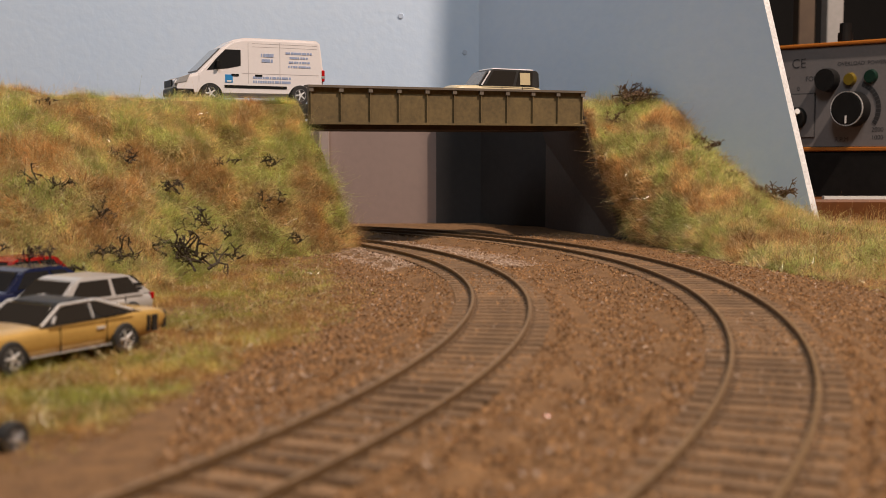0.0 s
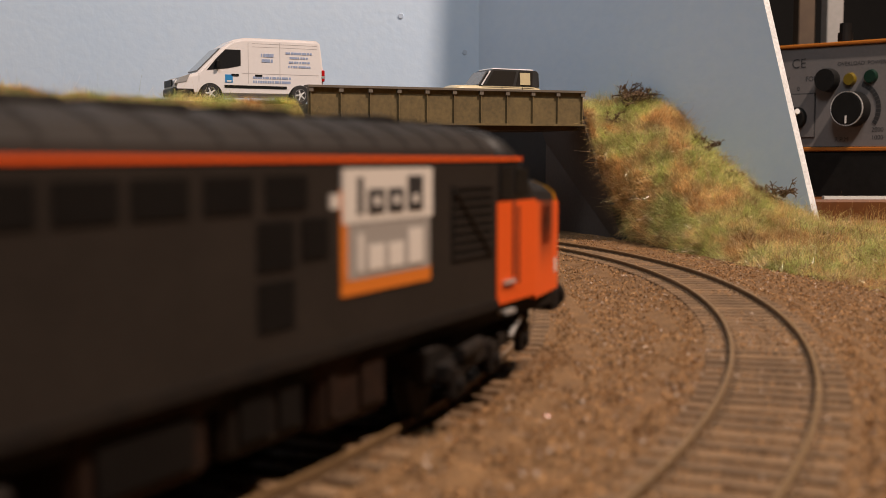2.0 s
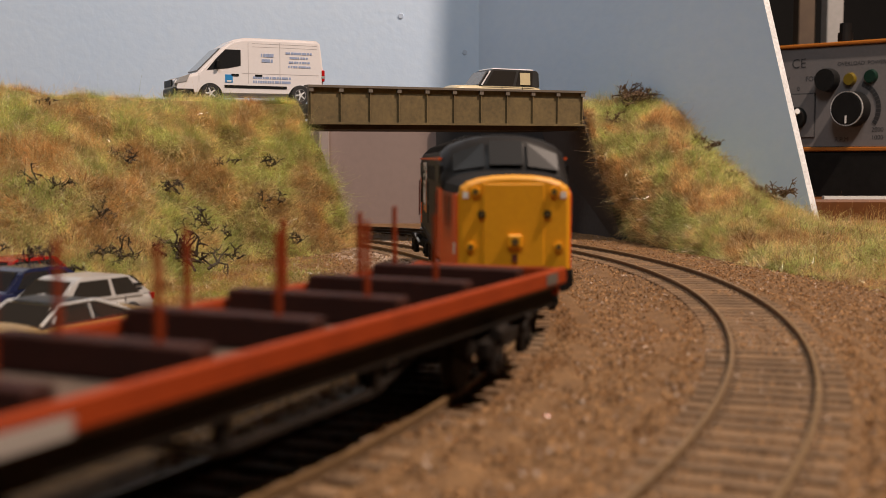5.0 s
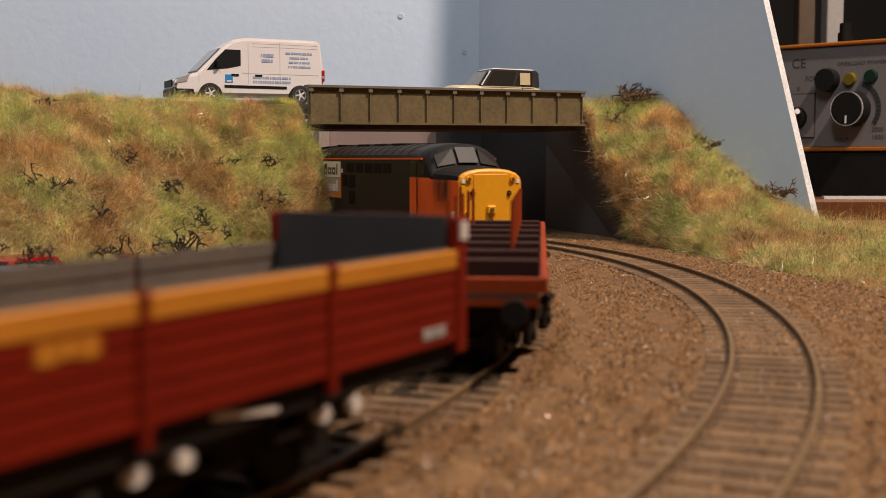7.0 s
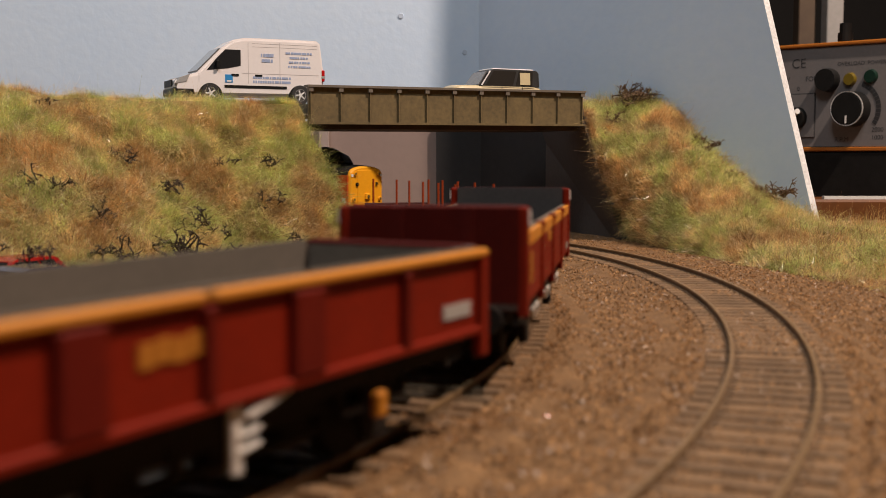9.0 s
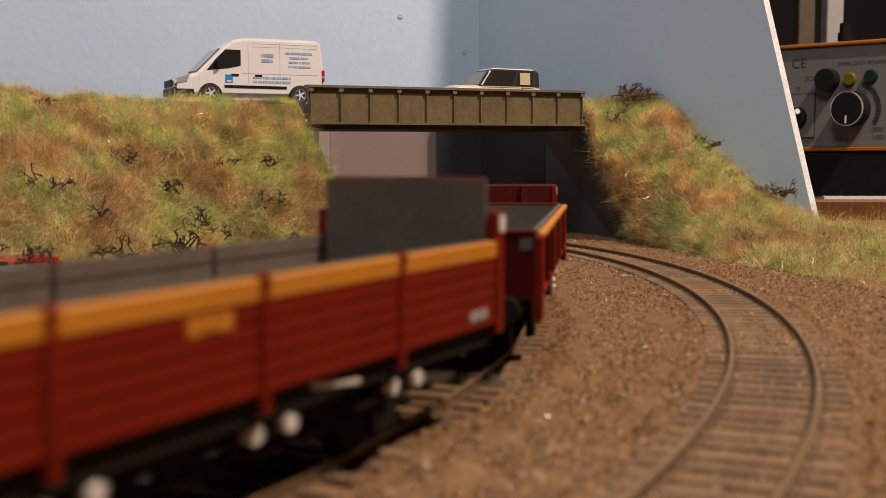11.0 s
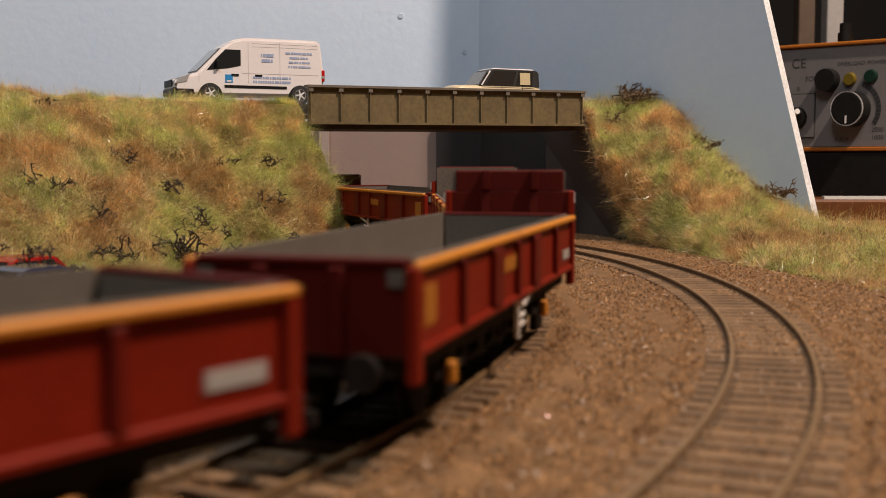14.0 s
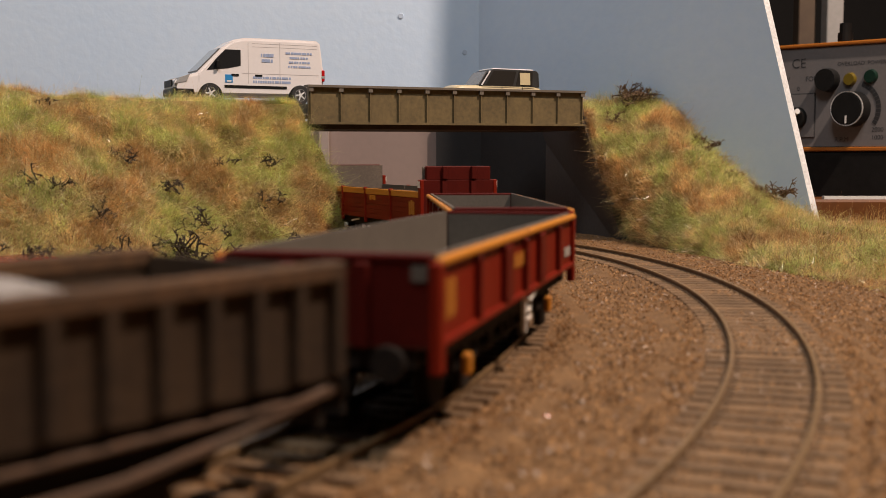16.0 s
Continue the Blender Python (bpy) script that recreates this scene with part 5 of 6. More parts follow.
CAR_RED = material("red_car_paint", (0.28, 0.012, 0.009), 0.25, other=(0.24, 0.011, 0.009), scale=90, fine=900, coat=0.5)
CREAM = material("cream_car_paint", (0.60, 0.50, 0.30), 0.35, other=(0.55, 0.45, 0.27), scale=90, fine=900, coat=0.3)


def car_wheel(parent, x, y, r, width, side, rim=CHROME):
    t = part("tyre", lathe_y([(r * 0.55, -width / 2), (r * 0.93, -width / 2), (r, -width * 0.3), (r, width * 0.3), (r * 0.93, width / 2), (r * 0.55, width / 2)], 20), TYRE, parent, "black rubber tyre")
    t.location = (x, y, r)
    k = part("rim", lathe_y([(r * 0.15, side * width * 0.52), (r * 0.40, side * width * 0.36), (r * 0.52, side * width * 0.42), (r * 0.60, side * width * 0.53), (r * 0.60, side * width * 0.2)], 16), rim, t, "bright wheel rim")
    bm = bmesh.new()
    for j in range(5):
        a = 2 * math.pi * j / 5
        rod_in(bm, (0, side * width * 0.48, 0), (r * 0.52 * math.cos(a), side * width * 0.45, r * 0.52 * math.sin(a)), r * 0.09, seg=5)
    part("spoke", bm, rim, k)
    return t


def flank(poly, y, side, thick=0.00018):
    """A flat panel of (x, z) corners on a vertical flank."""
    return prism(poly, side * (y - 0.0003), side * (y + thick))


def van():
    top = new("delivery_van")
    tagged(top, "white high-roof panel van with blue lettering on the road", "van")
    W = 0.0130
    outline = [(0.0435, 0.0045), (0.0440, 0.0090), (0.0428, 0.0125), (0.0370, 0.0152), (0.0300, 0.0172), (0.0150, 0.0312), (0.0080, 0.0358), (0.0005, 0.0372), (-0.0440, 0.0372),
               (-0.0465, 0.0355), (-0.0485, 0.0200), (-0.0487, 0.0050)]
    part("body", prism(outline, -W, W, 0.0016), VAN_WHITE, top, "white van body", True)
    for p in top.children:
        p.data.polygons.foreach_set("use_smooth", [False] * len(p.data.polygons))
    part("bumper", box(0.0315, -W - 0.0002, 0.0042, 0.0446, W + 0.0002, 0.0088, 0.0010), BLACK, top, "black front bumper")
    part("grille", hexa_box((0.0436, -0.0085, 0.0092), (0.0446, 0.0085, 0.0128)), BLACK, top, "black front grille")
    bm = hexa([(0.0292, -0.0112, 0.0181), (0.0292, 0.0112, 0.0181), (0.0297, 0.0112, 0.0186), (0.0297, -0.0112, 0.0186), (0.0158, -0.0108, 0.0306), (0.0158, 0.0108, 0.0306), (0.0163, 0.0108, 0.0311), (0.0163, -0.0108, 0.0311)])
    part("windscreen", bm, VAN_GLASS, top, "grey windscreen")
    for side in (-1, 1):
        part("side_trim", flank([(0.0140, 0.0090), (0.0140, 0.0106), (-0.0245, 0.0106), (-0.0245, 0.0090)], W, side), BLACK, top, "black side trim strip")
        part("door_window", flank([(0.0245, 0.0185), (0.0190, 0.0248), (0.0132, 0.0302), (0.0040, 0.0302), (0.0040, 0.0215), (0.0110, 0.0200)], W, side), GLASSM, top, "dark cab door window")
        part("mirror", box(0.0172, side * W - 0.0002, 0.0195, 0.0192, side * (W + 0.0022), 0.0240, 0.0004) if side > 0 else box(0.0172, -W - 0.0022, 0.0195, 0.0192, -W + 0.0002, 0.0240, 0.0004), BLACK, top, "black wing mirror")
        for x0, z0, x1, z1 in ((-0.0008, 0.0118, -0.0005, 0.0345), (-0.0205, 0.0118, -0.0202, 0.0350), (-0.0455, 0.0172, 0.0030, 0.0175), (0.0290, 0.0118, 0.0293, 0.0165), (-0.0440, 0.0322, -0.0030, 0.0324), (-0.0440, 0.0340, -0.0030, 0.0342)):
            part("panel_line", flank([(x0, z0), (x0, z1), (x1, z1), (x1, z0)], W, side, 0.00008), VAN_LINE, top)
        for x in (0.0075, -0.0070):
            part("door_handle", flank([(x - 0.0022, 0.0158), (x - 0.0022, 0.0168), (x + 0.0022, 0.0168), (x + 0.0022, 0.0158)], W, side, 0.0004), BLACK, top, "black door handle")
        sq = part("blue_square", flank([(0.0090, 0.0120), (0.0090, 0.0164), (0.0135, 0.0164), (0.0135, 0.0120)], W, side, 0.00022), VAN_SQUARE, top, "bright blue square sign")
        part("sign_bar", flank([(0.0098, 0.0124), (0.0098, 0.0132), (0.0126, 0.0132), (0.0126, 0.0124)], W, side, 0.0003), PRINT_WHITE, sq)
        for x0, x1, z0, z1 in ((-0.0085, -0.0165, 0.0268, 0.0286), (-0.0090, -0.0165, 0.0238, 0.0256), (-0.0240, -0.0410, 0.0288, 0.0300), (-0.0265, -0.0385, 0.0263, 0.0274), (-0.0260, -0.0395, 0.0238, 0.0249), (-0.0255, -0.0405, 0.0213, 0.0224)):
            n = max(4, int(abs(x1 - x0) / 0.0016))
            for j in range(n):
                a, b = x0 + (x1 - x0) * j / n, x0 + (x1 - x0) * (j + random.uniform(0.5, 0.95)) / n
                part("lettering_bar", flank([(b, z0), (b, z1), (a, z1), (a, z0)], W, side, 0.0002), VAN_BLUE, top)
        for x0, x1, z0, z1 in ((-0.0035, -0.0275, 0.0146, 0.0158), (-0.0035, -0.0275, 0.0122, 0.0135)):
            for j in range(16):
                a, b = x0 + (x1 - x0) * j / 16, x0 + (x1 - x0) * (j + random.uniform(0.55, 0.98)) / 16
                part("lettering_bar", flank([(b, z0), (b, z1), (a, z1), (a, z0)], W, side, 0.0002), VAN_BLUE, top)
        lamp = part("rear_lamp", box(-0.0490, side * 0.0118 - 0.0014, 0.0140, -0.0470, side * 0.0118 + 0.0014, 0.0205, 0.0003), LAMP_RED, top, "red rear lamp")
        part("lamp_band", box(-0.0492, side * 0.0118 - 0.0015, 0.0158, -0.0470, side * 0.0118 + 0.0015, 0.0172), LAMP_CLEAR, lamp)
        part("headlamp", hexa([(0.0365, side * 0.0090, 0.0105), (0.0436, side * 0.0090, 0.0105), (0.0432, side * (W + 0.0003), 0.0108), (0.0365, side * (W + 0.0003), 0.0120),
                               (0.0345, side * 0.0090, 0.0158), (0.0415, side * 0.0090, 0.0140), (0.0405, side * (W + 0.0003), 0.0140), (0.0345, side * (W + 0.0003), 0.0160)]), LAMP_CLEAR, top, "clear swept headlamp")
        for x in (0.0225, -0.0330):
            arch = [(x + 0.0078 * math.cos(math.pi * k / 12), 0.0030 + 0.0085 * math.sin(math.pi * k / 12)) for k in range(13)]
            part("wheel_arch", flank(arch, W, side, 0.00022), BLACK, top, "dark wheel arch")
            car_wheel(top, x, side * (W - 0.0012), 0.0058, 0.0034, side, BRIGHT_RIM)
    return top


def hexa_box(a, b):
    return box(a[0], a[1], a[2], b[0], b[1], b[2])


def car_body(lower, half):
    """A body rounded in section, between the upper and lower line of its side outline."""
    xs = sorted({x for x, _ in lower})
    stations = [xs[0] + (xs[-1] - xs[0]) * f for f in (0.0, 0.012, 0.04, 0.1, 0.18, 0.28, 0.4, 0.5, 0.6, 0.72, 0.82, 0.9, 0.96, 0.988, 1.0)]
    rings = []
    for x in stations:
        cut = []
        for (x0, z0), (x1, z1) in zip(lower, lower[1:] + lower[:1]):
            if abs(x1 - x0) > 1e-7 and min(x0, x1) - 1e-7 <= x <= max(x0, x1) + 1e-7:
                cut.append(z0 + (z1 - z0) * (x - x0) / (x1 - x0))
            elif abs(x1 - x0) <= 1e-7 and abs(x - x0) < 1e-6:
                cut += [z0, z1]
        zb, zt = min(cut), max(cut)
        h = max(zt - zb, 0.0008)
        q = abs(2 * (x - xs[0]) / (xs[-1] - xs[0]) - 1)
        w = half * (1 - 0.05 * q ** 6)
        row = [(0.84, 0.0), (0.965, 0.16), (0.995, 0.42), (1.0, 0.62), (0.975, 0.84), (0.90, 0.97), (0.5, 1.03), (0.0, 1.05)]
        pts = [(x, w * a, zb + h * b) for a, b in row]
        rings.append(pts + [(x, -y, z) for _, y, z in pts[-2::-1]])
    return loft(rings)


def car(name, label, length, half, lower, cabin, paint, roof_paint, wheels, r, trim=True, group="cars parked in a row", tuck=0.78):
    """lower and cabin are side outlines of (x, z) with the nose at +x."""
    top = new(name)
    tagged(top, label, "car", group)
    part("body", car_body(lower, half), paint, top, "painted car body with rounded flanks", True)
    zb, zt = min(z for _, z in cabin), max(z for _, z in cabin)

    def wide(z):
        return half * (0.93 - (0.93 - tuck) * (z - zb) / (zt - zb))

    bm = bmesh.new()
    a = [bm.verts.new((x, wide(z), z)) for x, z in cabin]
    b = [bm.verts.new((x, -wide(z), z)) for x, z in cabin]
    n = len(a)
    bm.faces.new(a)
    bm.faces.new(b[::-1])
    for k in range(n):
        bm.faces.new((a[k], b[k], b[(k + 1) % n], a[(k + 1) % n]))
    bmesh.ops.recalc_face_normals(bm, faces=bm.faces)
    bmesh.ops.bevel(bm, geom=[e for e in bm.edges if min(v.co.z for v in e.verts) > zb + 0.001], offset=0.0005, segments=2, affect="EDGES")
    cab = part("cabin", bm, roof_paint, top, "roof and pillars")
    cx = sum(x for x, _ in cabin) / n
    mid = (zb + zt) / 2
    top_x = [x for x, z in cabin if z > mid]
    bot_x = [x for x, z in cabin if z <= mid]
    x_lo_f, x_hi_f, x_lo_r, x_hi_r = max(bot_x), max(top_x), min(bot_x), min(top_x)
    for side in (-1, 1):
        z0, z1 = zb + 0.0006, zt - 0.0011

        def at(f, z):
            g = (z - zb) / (zt - zb)
            xf, xr = x_lo_f + (x_hi_f - x_lo_f) * g, x_lo_r + (x_hi_r - x_lo_r) * g
            return xr + (xf - xr) * f

        for f0, f1 in ((0.12, 0.40), (0.45, 0.90)):
            pts = []
            for off in (-0.0004, 0.00016):
                for f, z in ((f0, z0), (f1, z0), (f1, z1), (f0, z1)):
                    pts.append((at(f, z), side * (wide(z) + off), z))
            part("side_window", hexa(pts), GLASSM, cab, "dark side window")
        part("chrome_strip", flank([(x_lo_r + 0.004, zb - 0.0004), (x_lo_r + 0.004, zb), (x_lo_f - 0.002, zb), (x_lo_f - 0.002, zb - 0.0004)], half * 0.985, side, 0.0001), paint, top)
        part("door_line", flank([(cx - 0.0065, 0.0035), (cx - 0.0065, zb), (cx - 0.00642, zb), (cx - 0.00642, 0.0035)], half, side, 0.00012), BLACK, top)
        part("door_line", flank([(cx + 0.0088, 0.0035), (cx + 0.0088, zb), (cx + 0.00888, zb), (cx + 0.00888, 0.0035)], half, side, 0.00012), BLACK, top)
        part("door_handle", flank([(cx - 0.0055, zb - 0.0021), (cx - 0.0055, zb - 0.0015), (cx - 0.0030, zb - 0.0015), (cx - 0.0030, zb - 0.0021)], half, side, 0.0004), CHROME, top, "small door handle")
        for x in wheels:
            arch = [(x + r * 1.25 * math.cos(math.pi * k / 12), r * 0.6 + r * 1.55 * math.sin(math.pi * k / 12) * 0.8) for k in range(13)]
            part("wheel_arch", flank(arch, half, side, 0.00015), BLACK, top, "dark wheel arch")
            car_wheel(top, x, side * (half - 0.0008), r, 0.0028, side)
    for lo, hi, nm in ((x_lo_f, x_hi_f, "windscreen"), (x_lo_r, x_hi_r, "rear_window")):
        sgn = 1 if nm == "windscreen" else -1
        pts = []
        for off in (-0.0004, 0.0004):
            for y, f in ((-0.86, 0.08), (0.86, 0.08), (0.86, 0.86), (-0.86, 0.86)):
                z = zb + (zt - zb) * f
                pts.append((lo + (hi - lo) * f + sgn * (off + 0.0002), y * wide(z), z))
        part(nm, hexa(pts), GLASSM, cab, "dark " + nm.replace("_", " "))
    return top


def place(ob, x, y, z, way):
    ob.matrix_basis = pose(x, y, z, 0, 0, math.degrees(math.atan2(way[1], way[0])))
    return ob


the_van = place(van(), -0.1135, 0.6530, 0.0732, (-0.898, -0.44))
the_van.scale = (0.925, 0.96, 0.985)

PARK = (-0.503, -0.864)
gold = car("muscle_car", "gold two-door muscle car with black vinyl roof", 0.0645, 0.0117,
           [(0.0322, 0.0040), (0.0322, 0.0085), (0.0300, 0.0098), (0.0080, 0.0104), (-0.0150, 0.0104), (-0.0215, 0.0112), (-0.0318, 0.0106), (-0.0326, 0.0080), (-0.0315, 0.0042), (-0.0200, 0.0030), (0.0200, 0.0030)],
           [(0.0100, 0.0100), (0.0025, 0.0152), (-0.0010, 0.0158), (-0.0085, 0.0156), (-0.0240, 0.0106)], GOLD, VINYL, (0.0195, -0.0168), 0.0042)
place(gold, -0.1027, 0.2935, -0.0082, PARK)
for side in (-1, 1):
    part("stripe", flank([(-0.0285, 0.0050), (-0.0288, 0.0094), (-0.0270, 0.0094), (-0.0267, 0.0050)], 0.0117, side, 0.0003), VINYL, gold, "black tail stripe")
    part("stripe", flank([(-0.0258, 0.0050), (-0.0260, 0.0094), (-0.0252, 0.0094), (-0.0250, 0.0050)], 0.0117, side, 0.0003), VINYL, gold, "black tail stripe")
part("tail_panel", box(-0.0332, -0.0110, 0.0052, -0.0318, 0.0110, 0.0098, 0.0003), VINYL, gold, "black rear panel")
silver = car("hatchback", "silver grey hatchback with dark windows parked on the verge", 0.049, 0.0105,
             [(0.0245, 0.0035), (0.0245, 0.0080), (0.0220, 0.0095), (0.0120, 0.0104), (-0.0235, 0.0104), (-0.0246, 0.0080), (-0.0243, 0.0035)],
             [(0.0125, 0.0100), (0.0050, 0.0158), (0.0020, 0.0166), (-0.0140, 0.0164), (-0.0170, 0.0155), (-0.0238, 0.0100)], SILVER, SILVER, (0.0155, -0.0150), 0.0040, False)
place(silver, -0.1118, 0.343, -0.0082, PARK)
navy = car("saloon_car", "dark navy blue saloon parked between two cars", 0.054, 0.0108,
           [(0.0270, 0.0035), (0.0270, 0.0085), (0.0235, 0.0098), (0.0110, 0.0106), (-0.0260, 0.0106), (-0.0270, 0.0080), (-0.0268, 0.0035)],
           [(0.0115, 0.0102), (0.0045, 0.0158), (0.0010, 0.0168), (-0.0125, 0.0168), (-0.0225, 0.0104)], NAVY, NAVY, (0.0165, -0.0165), 0.0041, False)
place(navy, -0.1375, 0.369, -0.0082, PARK)
red_car = car("saloon_car", "red saloon parked at the end of the row", 0.052, 0.0105,
              [(0.0260, 0.0035), (0.0260, 0.0082), (0.0225, 0.0096), (0.0110, 0.0104), (-0.0250, 0.0104), (-0.0260, 0.0080), (-0.0258, 0.0035)],
              [(0.0115, 0.0100), (0.0045, 0.0162), (0.0010, 0.0172), (-0.0145, 0.0172), (-0.0215, 0.0102)], CAR_RED, CAR_RED, (0.0160, -0.0160), 0.0040, False)
place(red_car, -0.152, 0.400, -0.0082, PARK)
rover = car("off_road_car", "cream and black boxy off-road car on the bridge", 0.062, 0.0120,
            [(0.0310, 0.0050), (0.0310, 0.0130), (0.0290, 0.0148), (0.0120, 0.0152), (-0.0300, 0.0152), (-0.0308, 0.0130), (-0.0305, 0.0050)],
            [(0.0140, 0.0148), (0.0060, 0.0240), (0.0030, 0.0254), (-0.0285, 0.0252), (-0.0302, 0.0240), (-0.0305, 0.0148)], CREAM, VINYL, (0.0205, -0.0190), 0.0052, False, "", 0.86)
rover["group"] = ""
part("roof_panel", box(-0.0270, -0.0095, 0.0248, 0.0035, 0.0095, 0.0259, 0.0004), VAN_WHITE, rover, "white roof panel")
for side in (-1, 1):
    part("quarter_panel", hexa([(-0.0235, side * 0.0108, 0.0160), (-0.0160, side * 0.0108, 0.0160), (-0.0160, side * 0.0116, 0.0160), (-0.0235, side * 0.0116, 0.0160),
                                (-0.0235, side * 0.0101, 0.0235), (-0.0160, side * 0.0101, 0.0235), (-0.0160, side * 0.0110, 0.0235), (-0.0235, side * 0.0110, 0.0235)]), CREAM, rover, "cream square side panel")
place(rover, 0.0285, 0.7045, 0.0722, (-0.898, -0.44))
rover.scale = (0.93, 0.95, 0.97)

for c in list(rover.children_recursive) + list(gold.children_recursive) + list(silver.children_recursive):
    if c.name.startswith("windscreen") or c.name.startswith("side_window") and not c.parent.parent == rover:
        c.data.materials[0] = CAR_GLASS

for c in rover.children_recursive:
    if "window" in c.name or c.name.startswith("windscreen"):
        c.data.materials[0] = VAN_GLASS if c.name.startswith("windscreen") else CAR_GLASS
for side in (-1, 1):
    for z in (0.0112, 0.0126):
        part("pillar_vent", hexa([(-0.0205, side * 0.0092, z), (-0.0172, side * 0.0092, z), (-0.0172, side * 0.0095, z), (-0.0205, side * 0.0095, z),
                                  (-0.0202, side * 0.0090, z + 0.0008), (-0.0172, side * 0.0090, z + 0.0008), (-0.0172, side * 0.0093, z + 0.0008), (-0.0202, side * 0.0093, z + 0.0008)]), BLACK, silver, "dark slotted pillar vent")
    part("tail_lamp", box(-0.0249, side * 0.0092 - 0.0011, 0.0078, -0.0236, side * 0.0092 + 0.0011, 0.0100, 0.0003), LAMP_RED, silver, "red tail lamp")
    part("pillar_stripe", rod((0.0122, side * 0.0111, 0.0152), (0.0056, side * 0.0102, 0.0240), 0.0005, seg=6), VAN_WHITE, rover, "pale windscreen pillar")

loose = new("loose_wheel")
tagged(loose, "small black loose wheel with grey hub on the verge", "wheel")
car_wheel(loose, 0, 0, 0.0030, 0.0026, 1, STEEL)
place(loose, -0.0745, 0.196, -0.0078, PARK)


# ---- control unit beside the layout ----
PANEL = material("grey_panel_paint", (0.185, 0.170, 0.168), 0.4, other=(0.16, 0.150, 0.148), scale=60, fine=500)
CASE = material("orange_case_paint", (0.42, 0.135, 0.014), 0.45, other=(0.36, 0.11, 0.013), scale=40, fine=400)
LED_YELLOW = material("dull_yellow_lamp", (0.15, 0.105, 0.010), 0.2)
LED_GREEN = material("dull_green_lamp", (0.005, 0.026, 0.016), 0.2)
PALEPOST = material("pale_post_paint", (0.42, 0.40, 0.39), 0.6, other=(0.36, 0.35, 0.33), scale=20, fine=200)
UNIT = Matrix.Translation((0.2786, 0.96, 0.0514)) @ Matrix(((0.712, 0.665, 0, 0), (-0.635, 0.746, 0, 0), (0, 0, 1, 0), (0, 0, 0, 1)))


def text_on(parent, body, x, z, size, mat):
    cu = bpy.data.curves.new("lettering", "FONT")
    cu.body, cu.size, cu.align_x, cu.extrude = body, size, "CENTER", 0.00004
    cu.materials.append(mat)
    ob = new("lettering", cu)
    ob.parent = parent
    ob.matrix_basis = pose(x, -0.00068, z, 90, 0, 0)
    tagged(ob, "dark printed lettering")
    return ob


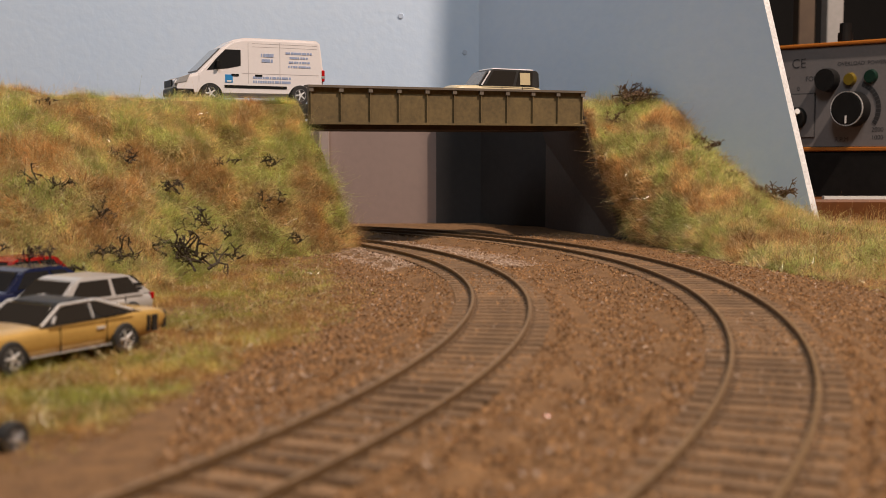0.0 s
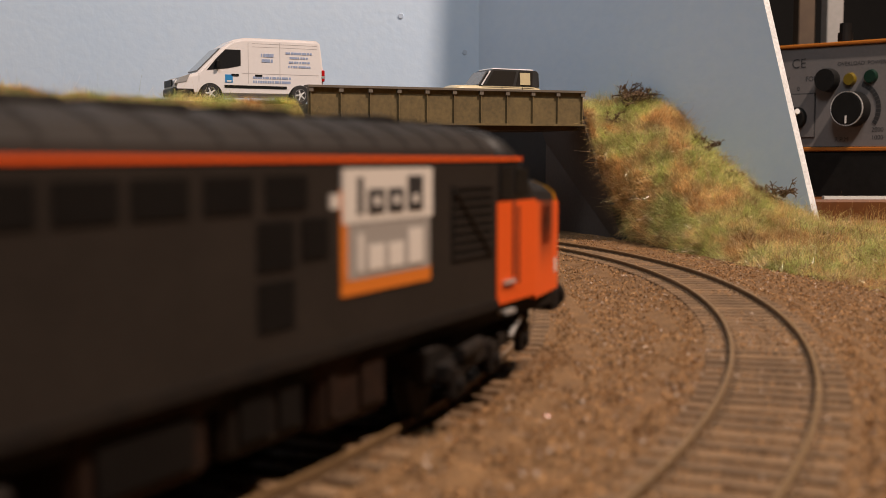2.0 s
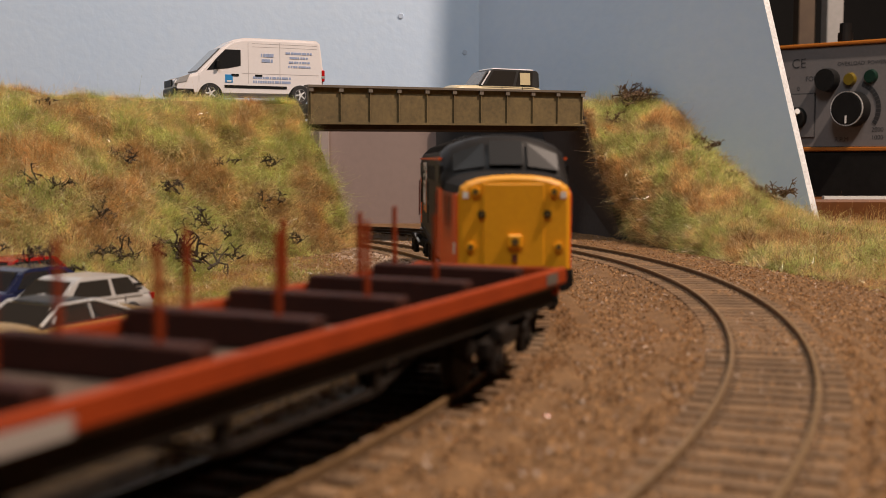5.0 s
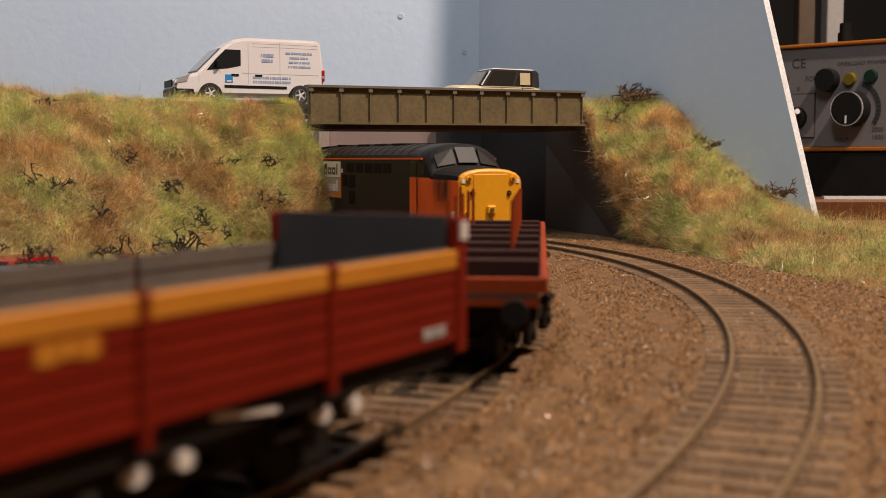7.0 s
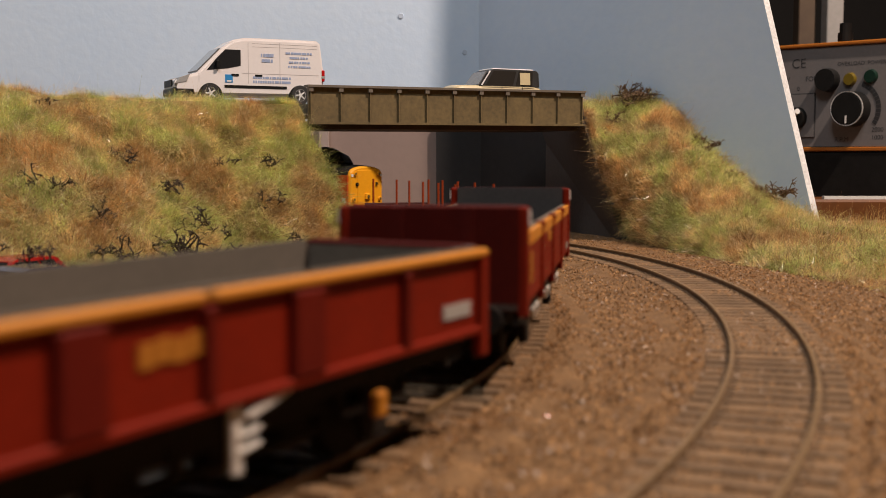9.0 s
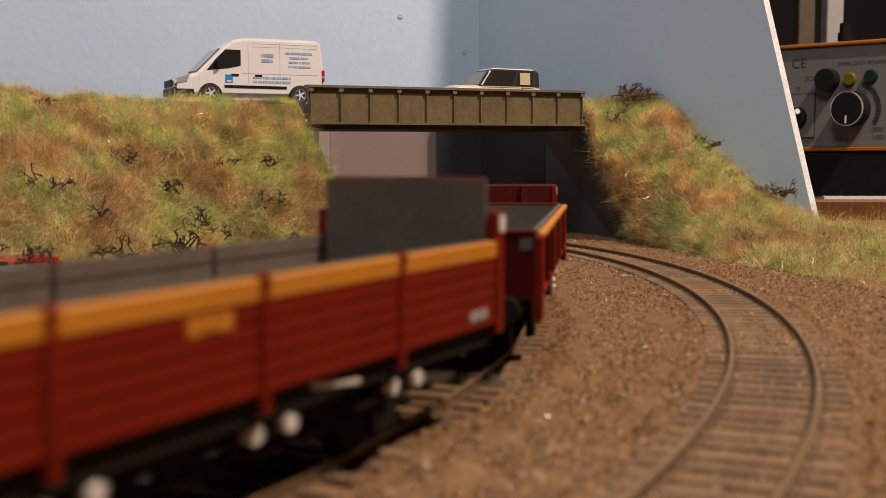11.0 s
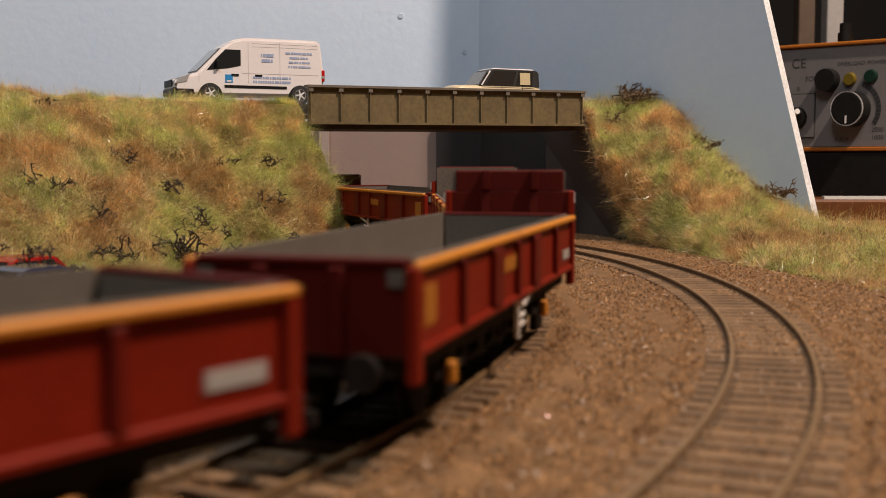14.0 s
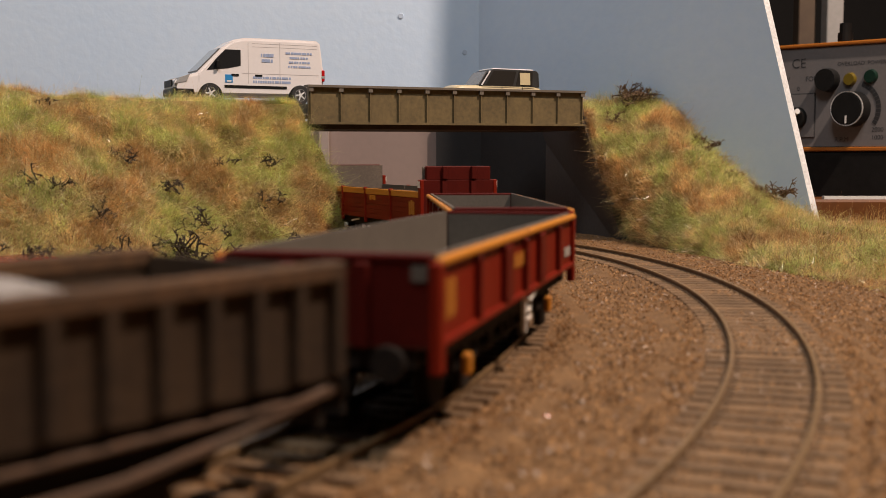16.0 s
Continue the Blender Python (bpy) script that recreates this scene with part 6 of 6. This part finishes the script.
def control_unit():
    top = new("control_unit")
    tagged(top, "grey and orange model train control unit with knobs", "control unit")
    part("case", box(-0.004, 0.0, 0.0, 0.112, 0.11, 0.0835, 0.002), BLACK, top, "black metal case")
    part("case_lid", box(-0.006, -0.003, 0.0815, 0.114, 0.112, 0.0845, 0.0008), CASE, top, "orange lid edge")
    part("case_base", box(-0.006, -0.003, -0.002, 0.114, 0.112, 0.0012, 0.0006), CASE, top, "orange base edge")
    part("front_panel", box(0.0, -0.0006, 0.0016, 0.1055, 0.001, 0.0810), PANEL, top, "pale grey front panel")
    sw = part("switch_plate", box(-0.001, -0.0016, 0.0085, 0.0330, -0.0004, 0.0450, 0.0006), PRINT_DARK, top, "dark outlined switch plate")
    part("switch_face", box(0.0, -0.0020, 0.0095, 0.0320, -0.0014, 0.0440), PANEL, sw)
    part("switch_base", rod((0.0170, -0.002, 0.0250), (0.0170, -0.0075, 0.0250), 0.0090, 0.0080, 24), BLACK, top, "black rotary switch")
    part("switch_lever", rod((0.0150, -0.006, 0.0280), (0.0230, -0.014, 0.0300), 0.0026, 0.0022, 12), WHITE, top, "white switch lever")
    part("knob", rod((0.0440, 0, 0.0545), (0.0440, -0.010, 0.0545), 0.0096, 0.0088, 28), BLACK, top, "small black knob")
    k = part("speed_knob", rod((0.0660, 0, 0.0310), (0.0660, -0.016, 0.0310), 0.0142, 0.0128, 36), BLACK, top, "large black speed knob")
    part("knob_cap", rod((0.0660, -0.016, 0.0310), (0.0660, -0.0166, 0.0310), 0.0118, seg=36), BLACK, k)
    part("knob_ring", lathe_ring(0.0660, -0.0158, 0.0310, 0.0127), CHROME, k, "chrome ring")
    part("pointer", box(0.0654, -0.0172, 0.0194, 0.0666, -0.0164, 0.0255), WHITE, k, "white pointer line")
    part("indicator", rod((0.0620, 0, 0.0545), (0.0620, -0.004, 0.0545), 0.0058, 0.0045, 20), LED_YELLOW, top, "dull yellow overload lamp")
    part("indicator", rod((0.0795, 0, 0.0560), (0.0795, -0.004, 0.0560), 0.0060, 0.0048, 20), LED_GREEN, top, "dull green power lamp")
    text_on(top, "CE", 0.0170, 0.0655, 0.0108, PRINT_DARK)
    text_on(top, "OVERLOAD", 0.0625, 0.0655, 0.0044, PRINT_DARK)
    text_on(top, "POWER", 0.0840, 0.0655, 0.0044, PRINT_DARK)
    text_on(top, "FOR", 0.0285, 0.0545, 0.0056, PRINT_DARK)
    text_on(top, "REV", 0.0045, 0.0545, 0.0056, PRINT_DARK)
    text_on(top, "0", 0.0170, 0.0470, 0.0050, PRINT_DARK)
    text_on(top, "R.P.M", 0.0560, 0.0055, 0.0052, PRINT_DARK)
    text_on(top, "1000", 0.0860, 0.0070, 0.0050, PRINT_DARK)
    text_on(top, "2000", 0.0860, 0.0130, 0.0050, PRINT_DARK)
    bm = bmesh.new()
    for j in range(12):
        a = math.radians(-35 + 9 * j)
        box_ring = [(0.0660 + r * math.cos(b), y, 0.0310 + r * math.sin(b)) for y in (-0.0009, -0.0003) for r, b in ((0.0185, a), (0.0185, a + 0.14), (0.0225, a + 0.14), (0.0225, a))]
        vs = [bm.verts.new(p) for p in box_ring]
        for f in ((0, 1, 2, 3), (4, 5, 6, 7), (0, 1, 5, 4), (1, 2, 6, 5), (2, 3, 7, 6), (3, 0, 4, 7)):
            bm.faces.new([vs[i] for i in f])
    bmesh.ops.recalc_face_normals(bm, faces=bm.faces)
    part("dial_arc", bm, PRINT_DARK, top, "black printed dial arc")
    part("terminal", rod((0.0480, 0.02, 0.0840), (0.0480, 0.02, 0.0935), 0.0062, seg=16), BLACK, top, "black terminal on the lid")
    part("terminal_cap", rod((0.0480, 0.02, 0.0935), (0.0480, 0.02, 0.1010), 0.0048, seg=16), BLACK, top)
    top.matrix_basis = UNIT
    return top


def lathe_ring(x, y, z, r):
    bm = lathe_y([(r, 0.0), (r + 0.0008, -0.0002), (r + 0.0008, 0.0014), (r, 0.0016)], 36)
    bmesh.ops.translate(bm, vec=(x, y, z), verts=bm.verts)
    return bm


control_unit()
stack = part("equipment_box", box(-0.03, -0.002, -0.0414, 0.112, 0.13, -0.0025, 0.002), BLACK)
stack.matrix_basis = UNIT
tagged(stack, "black equipment box under the control unit", "equipment box")
desk = new("side_desk")
tagged(desk, "orange-brown wooden desk beside the layout", "desk")
part("desk_top", box(0.25, 0.875, -0.030, 1.6, 1.75, 0.0125, 0.002), DESK, desk, "orange-brown desk top")
part("desk_front", box(0.26, 0.882, -0.95, 1.58, 1.74, -0.031), DESK, desk)
strip = part("white_strip", box(0.290, 0.877, 0.0126, 0.42, 0.883, 0.0148), WHITE)
tagged(strip, "white plastic strip lying along the desk edge", "strip")
post = part("pale_post", box(0.395, 1.20, 0.0126, 0.412, 1.22, 0.9, 0.001), PALEPOST)
tagged(post, "pale upright post behind the control unit", "post")
post = part("brown_post", box(0.372, 1.22, 0.0126, 0.390, 1.24, 0.9, 0.001), FLOORM)
tagged(post, "dim brown upright post behind the control unit", "post")
for side in (-1, 1):
    for a, b in (((0.0098, 0.0108, 0.0106), (0.0030, 0.0096, 0.0150)), ((0.0030, 0.0096, 0.0150), (-0.0085, 0.0093, 0.0153)), ((-0.0085, 0.0093, 0.0153), (-0.0205, 0.0106, 0.0114)),
                 ((0.0062, 0.0107, 0.0108), (0.0052, 0.0104, 0.0124)), ((-0.0068, 0.0108, 0.0108), (-0.0064, 0.0097, 0.0146))):
        part("window_trim", rod((a[0], side * a[1], a[2]), (b[0], side * b[1], b[2]), 0.00038, seg=6), CHROME, gold, "chrome window trim")
    part("sill_strip", flank([(-0.0120, 0.0034), (-0.0120, 0.0036), (0.0140, 0.0036), (0.0140, 0.0034)], 0.0117, side, 0.0003), CHROME, gold, "chrome sill strip")
chip = part("red_chip", box(-0.0006, -0.0003, 0, 0.0006, 0.0003, 0.0004, 0.0001), LAMP_RED)
chip.matrix_basis = pose(0.0193, 0.211, ground_height(0.0193, 0.211) + 0.0003, 0, 0, 20)
tagged(chip, "tiny red plastic chip on the ballast", "chip")


# ---- the train's run ----
SPEED = 0.0865
# the train gains or loses a few millimetres on the way
PACE_T = (0.0, 0.5, 1.0, 1.5, 2.0, 2.5, 3.0, 3.5, 4.0, 5.0, 6.5, 8.5, 9.0, 10.0, 11.5, 12.0, 13.0, 14.5, 16.0)
PACE_S = (0.0125, 0.0125, 0.0120, 0.0100, 0.0045, -0.0020, -0.0060, -0.0045, -0.0025, 0.0, 0.001, 0.001, -0.001, 0.0, 0.002, 0.003, 0.0, 0.0015, 0.0)


def run(t):
    """The place along the track of the locomotive's middle at t seconds."""
    return -0.054 + SPEED * (t - 4.0) + float(np.interp(t, PACE_T, PACE_S))


def on_track(s, half):
    ax, ay = TRACK_A.at(s + half)
    bx, by = TRACK_A.at(s - half)
    return pose((ax + bx) / 2, (ay + by) / 2, 0, 0, 0, math.degrees(math.atan2(ay - by, ax - bx)))


def motions():
    times = [0.25 * k for k in range(65)]
    spins = [0.1 * k for k in range(161)]

    def roll(wheel):
        x, y, z = wheel.location
        walk(wheel, [(t, pose(x, y, z, 0, math.degrees(run(t) / WHEEL_RADIUS), 0)) for t in spins])

    for thing, back, half, bogies, wheels in TRAIN:
        walk(thing, [(t, on_track(run(t) - back, half)) for t in times])
        for b, ws in bogies:
            u = b.location.x
            rows = []
            for t in times:
                s = run(t) - back
                body = on_track(s, half).to_euler().z
                turn = math.degrees(TRACK_A.heading(s + u) - body)
                turn = (turn + 180) % 360 - 180
                rows.append((t, pose(u, 0, 0, 0, 0, turn)))
            walk(b, rows)
            for w in ws:
                roll(w)
        for w in wheels:
            roll(w)


motions()
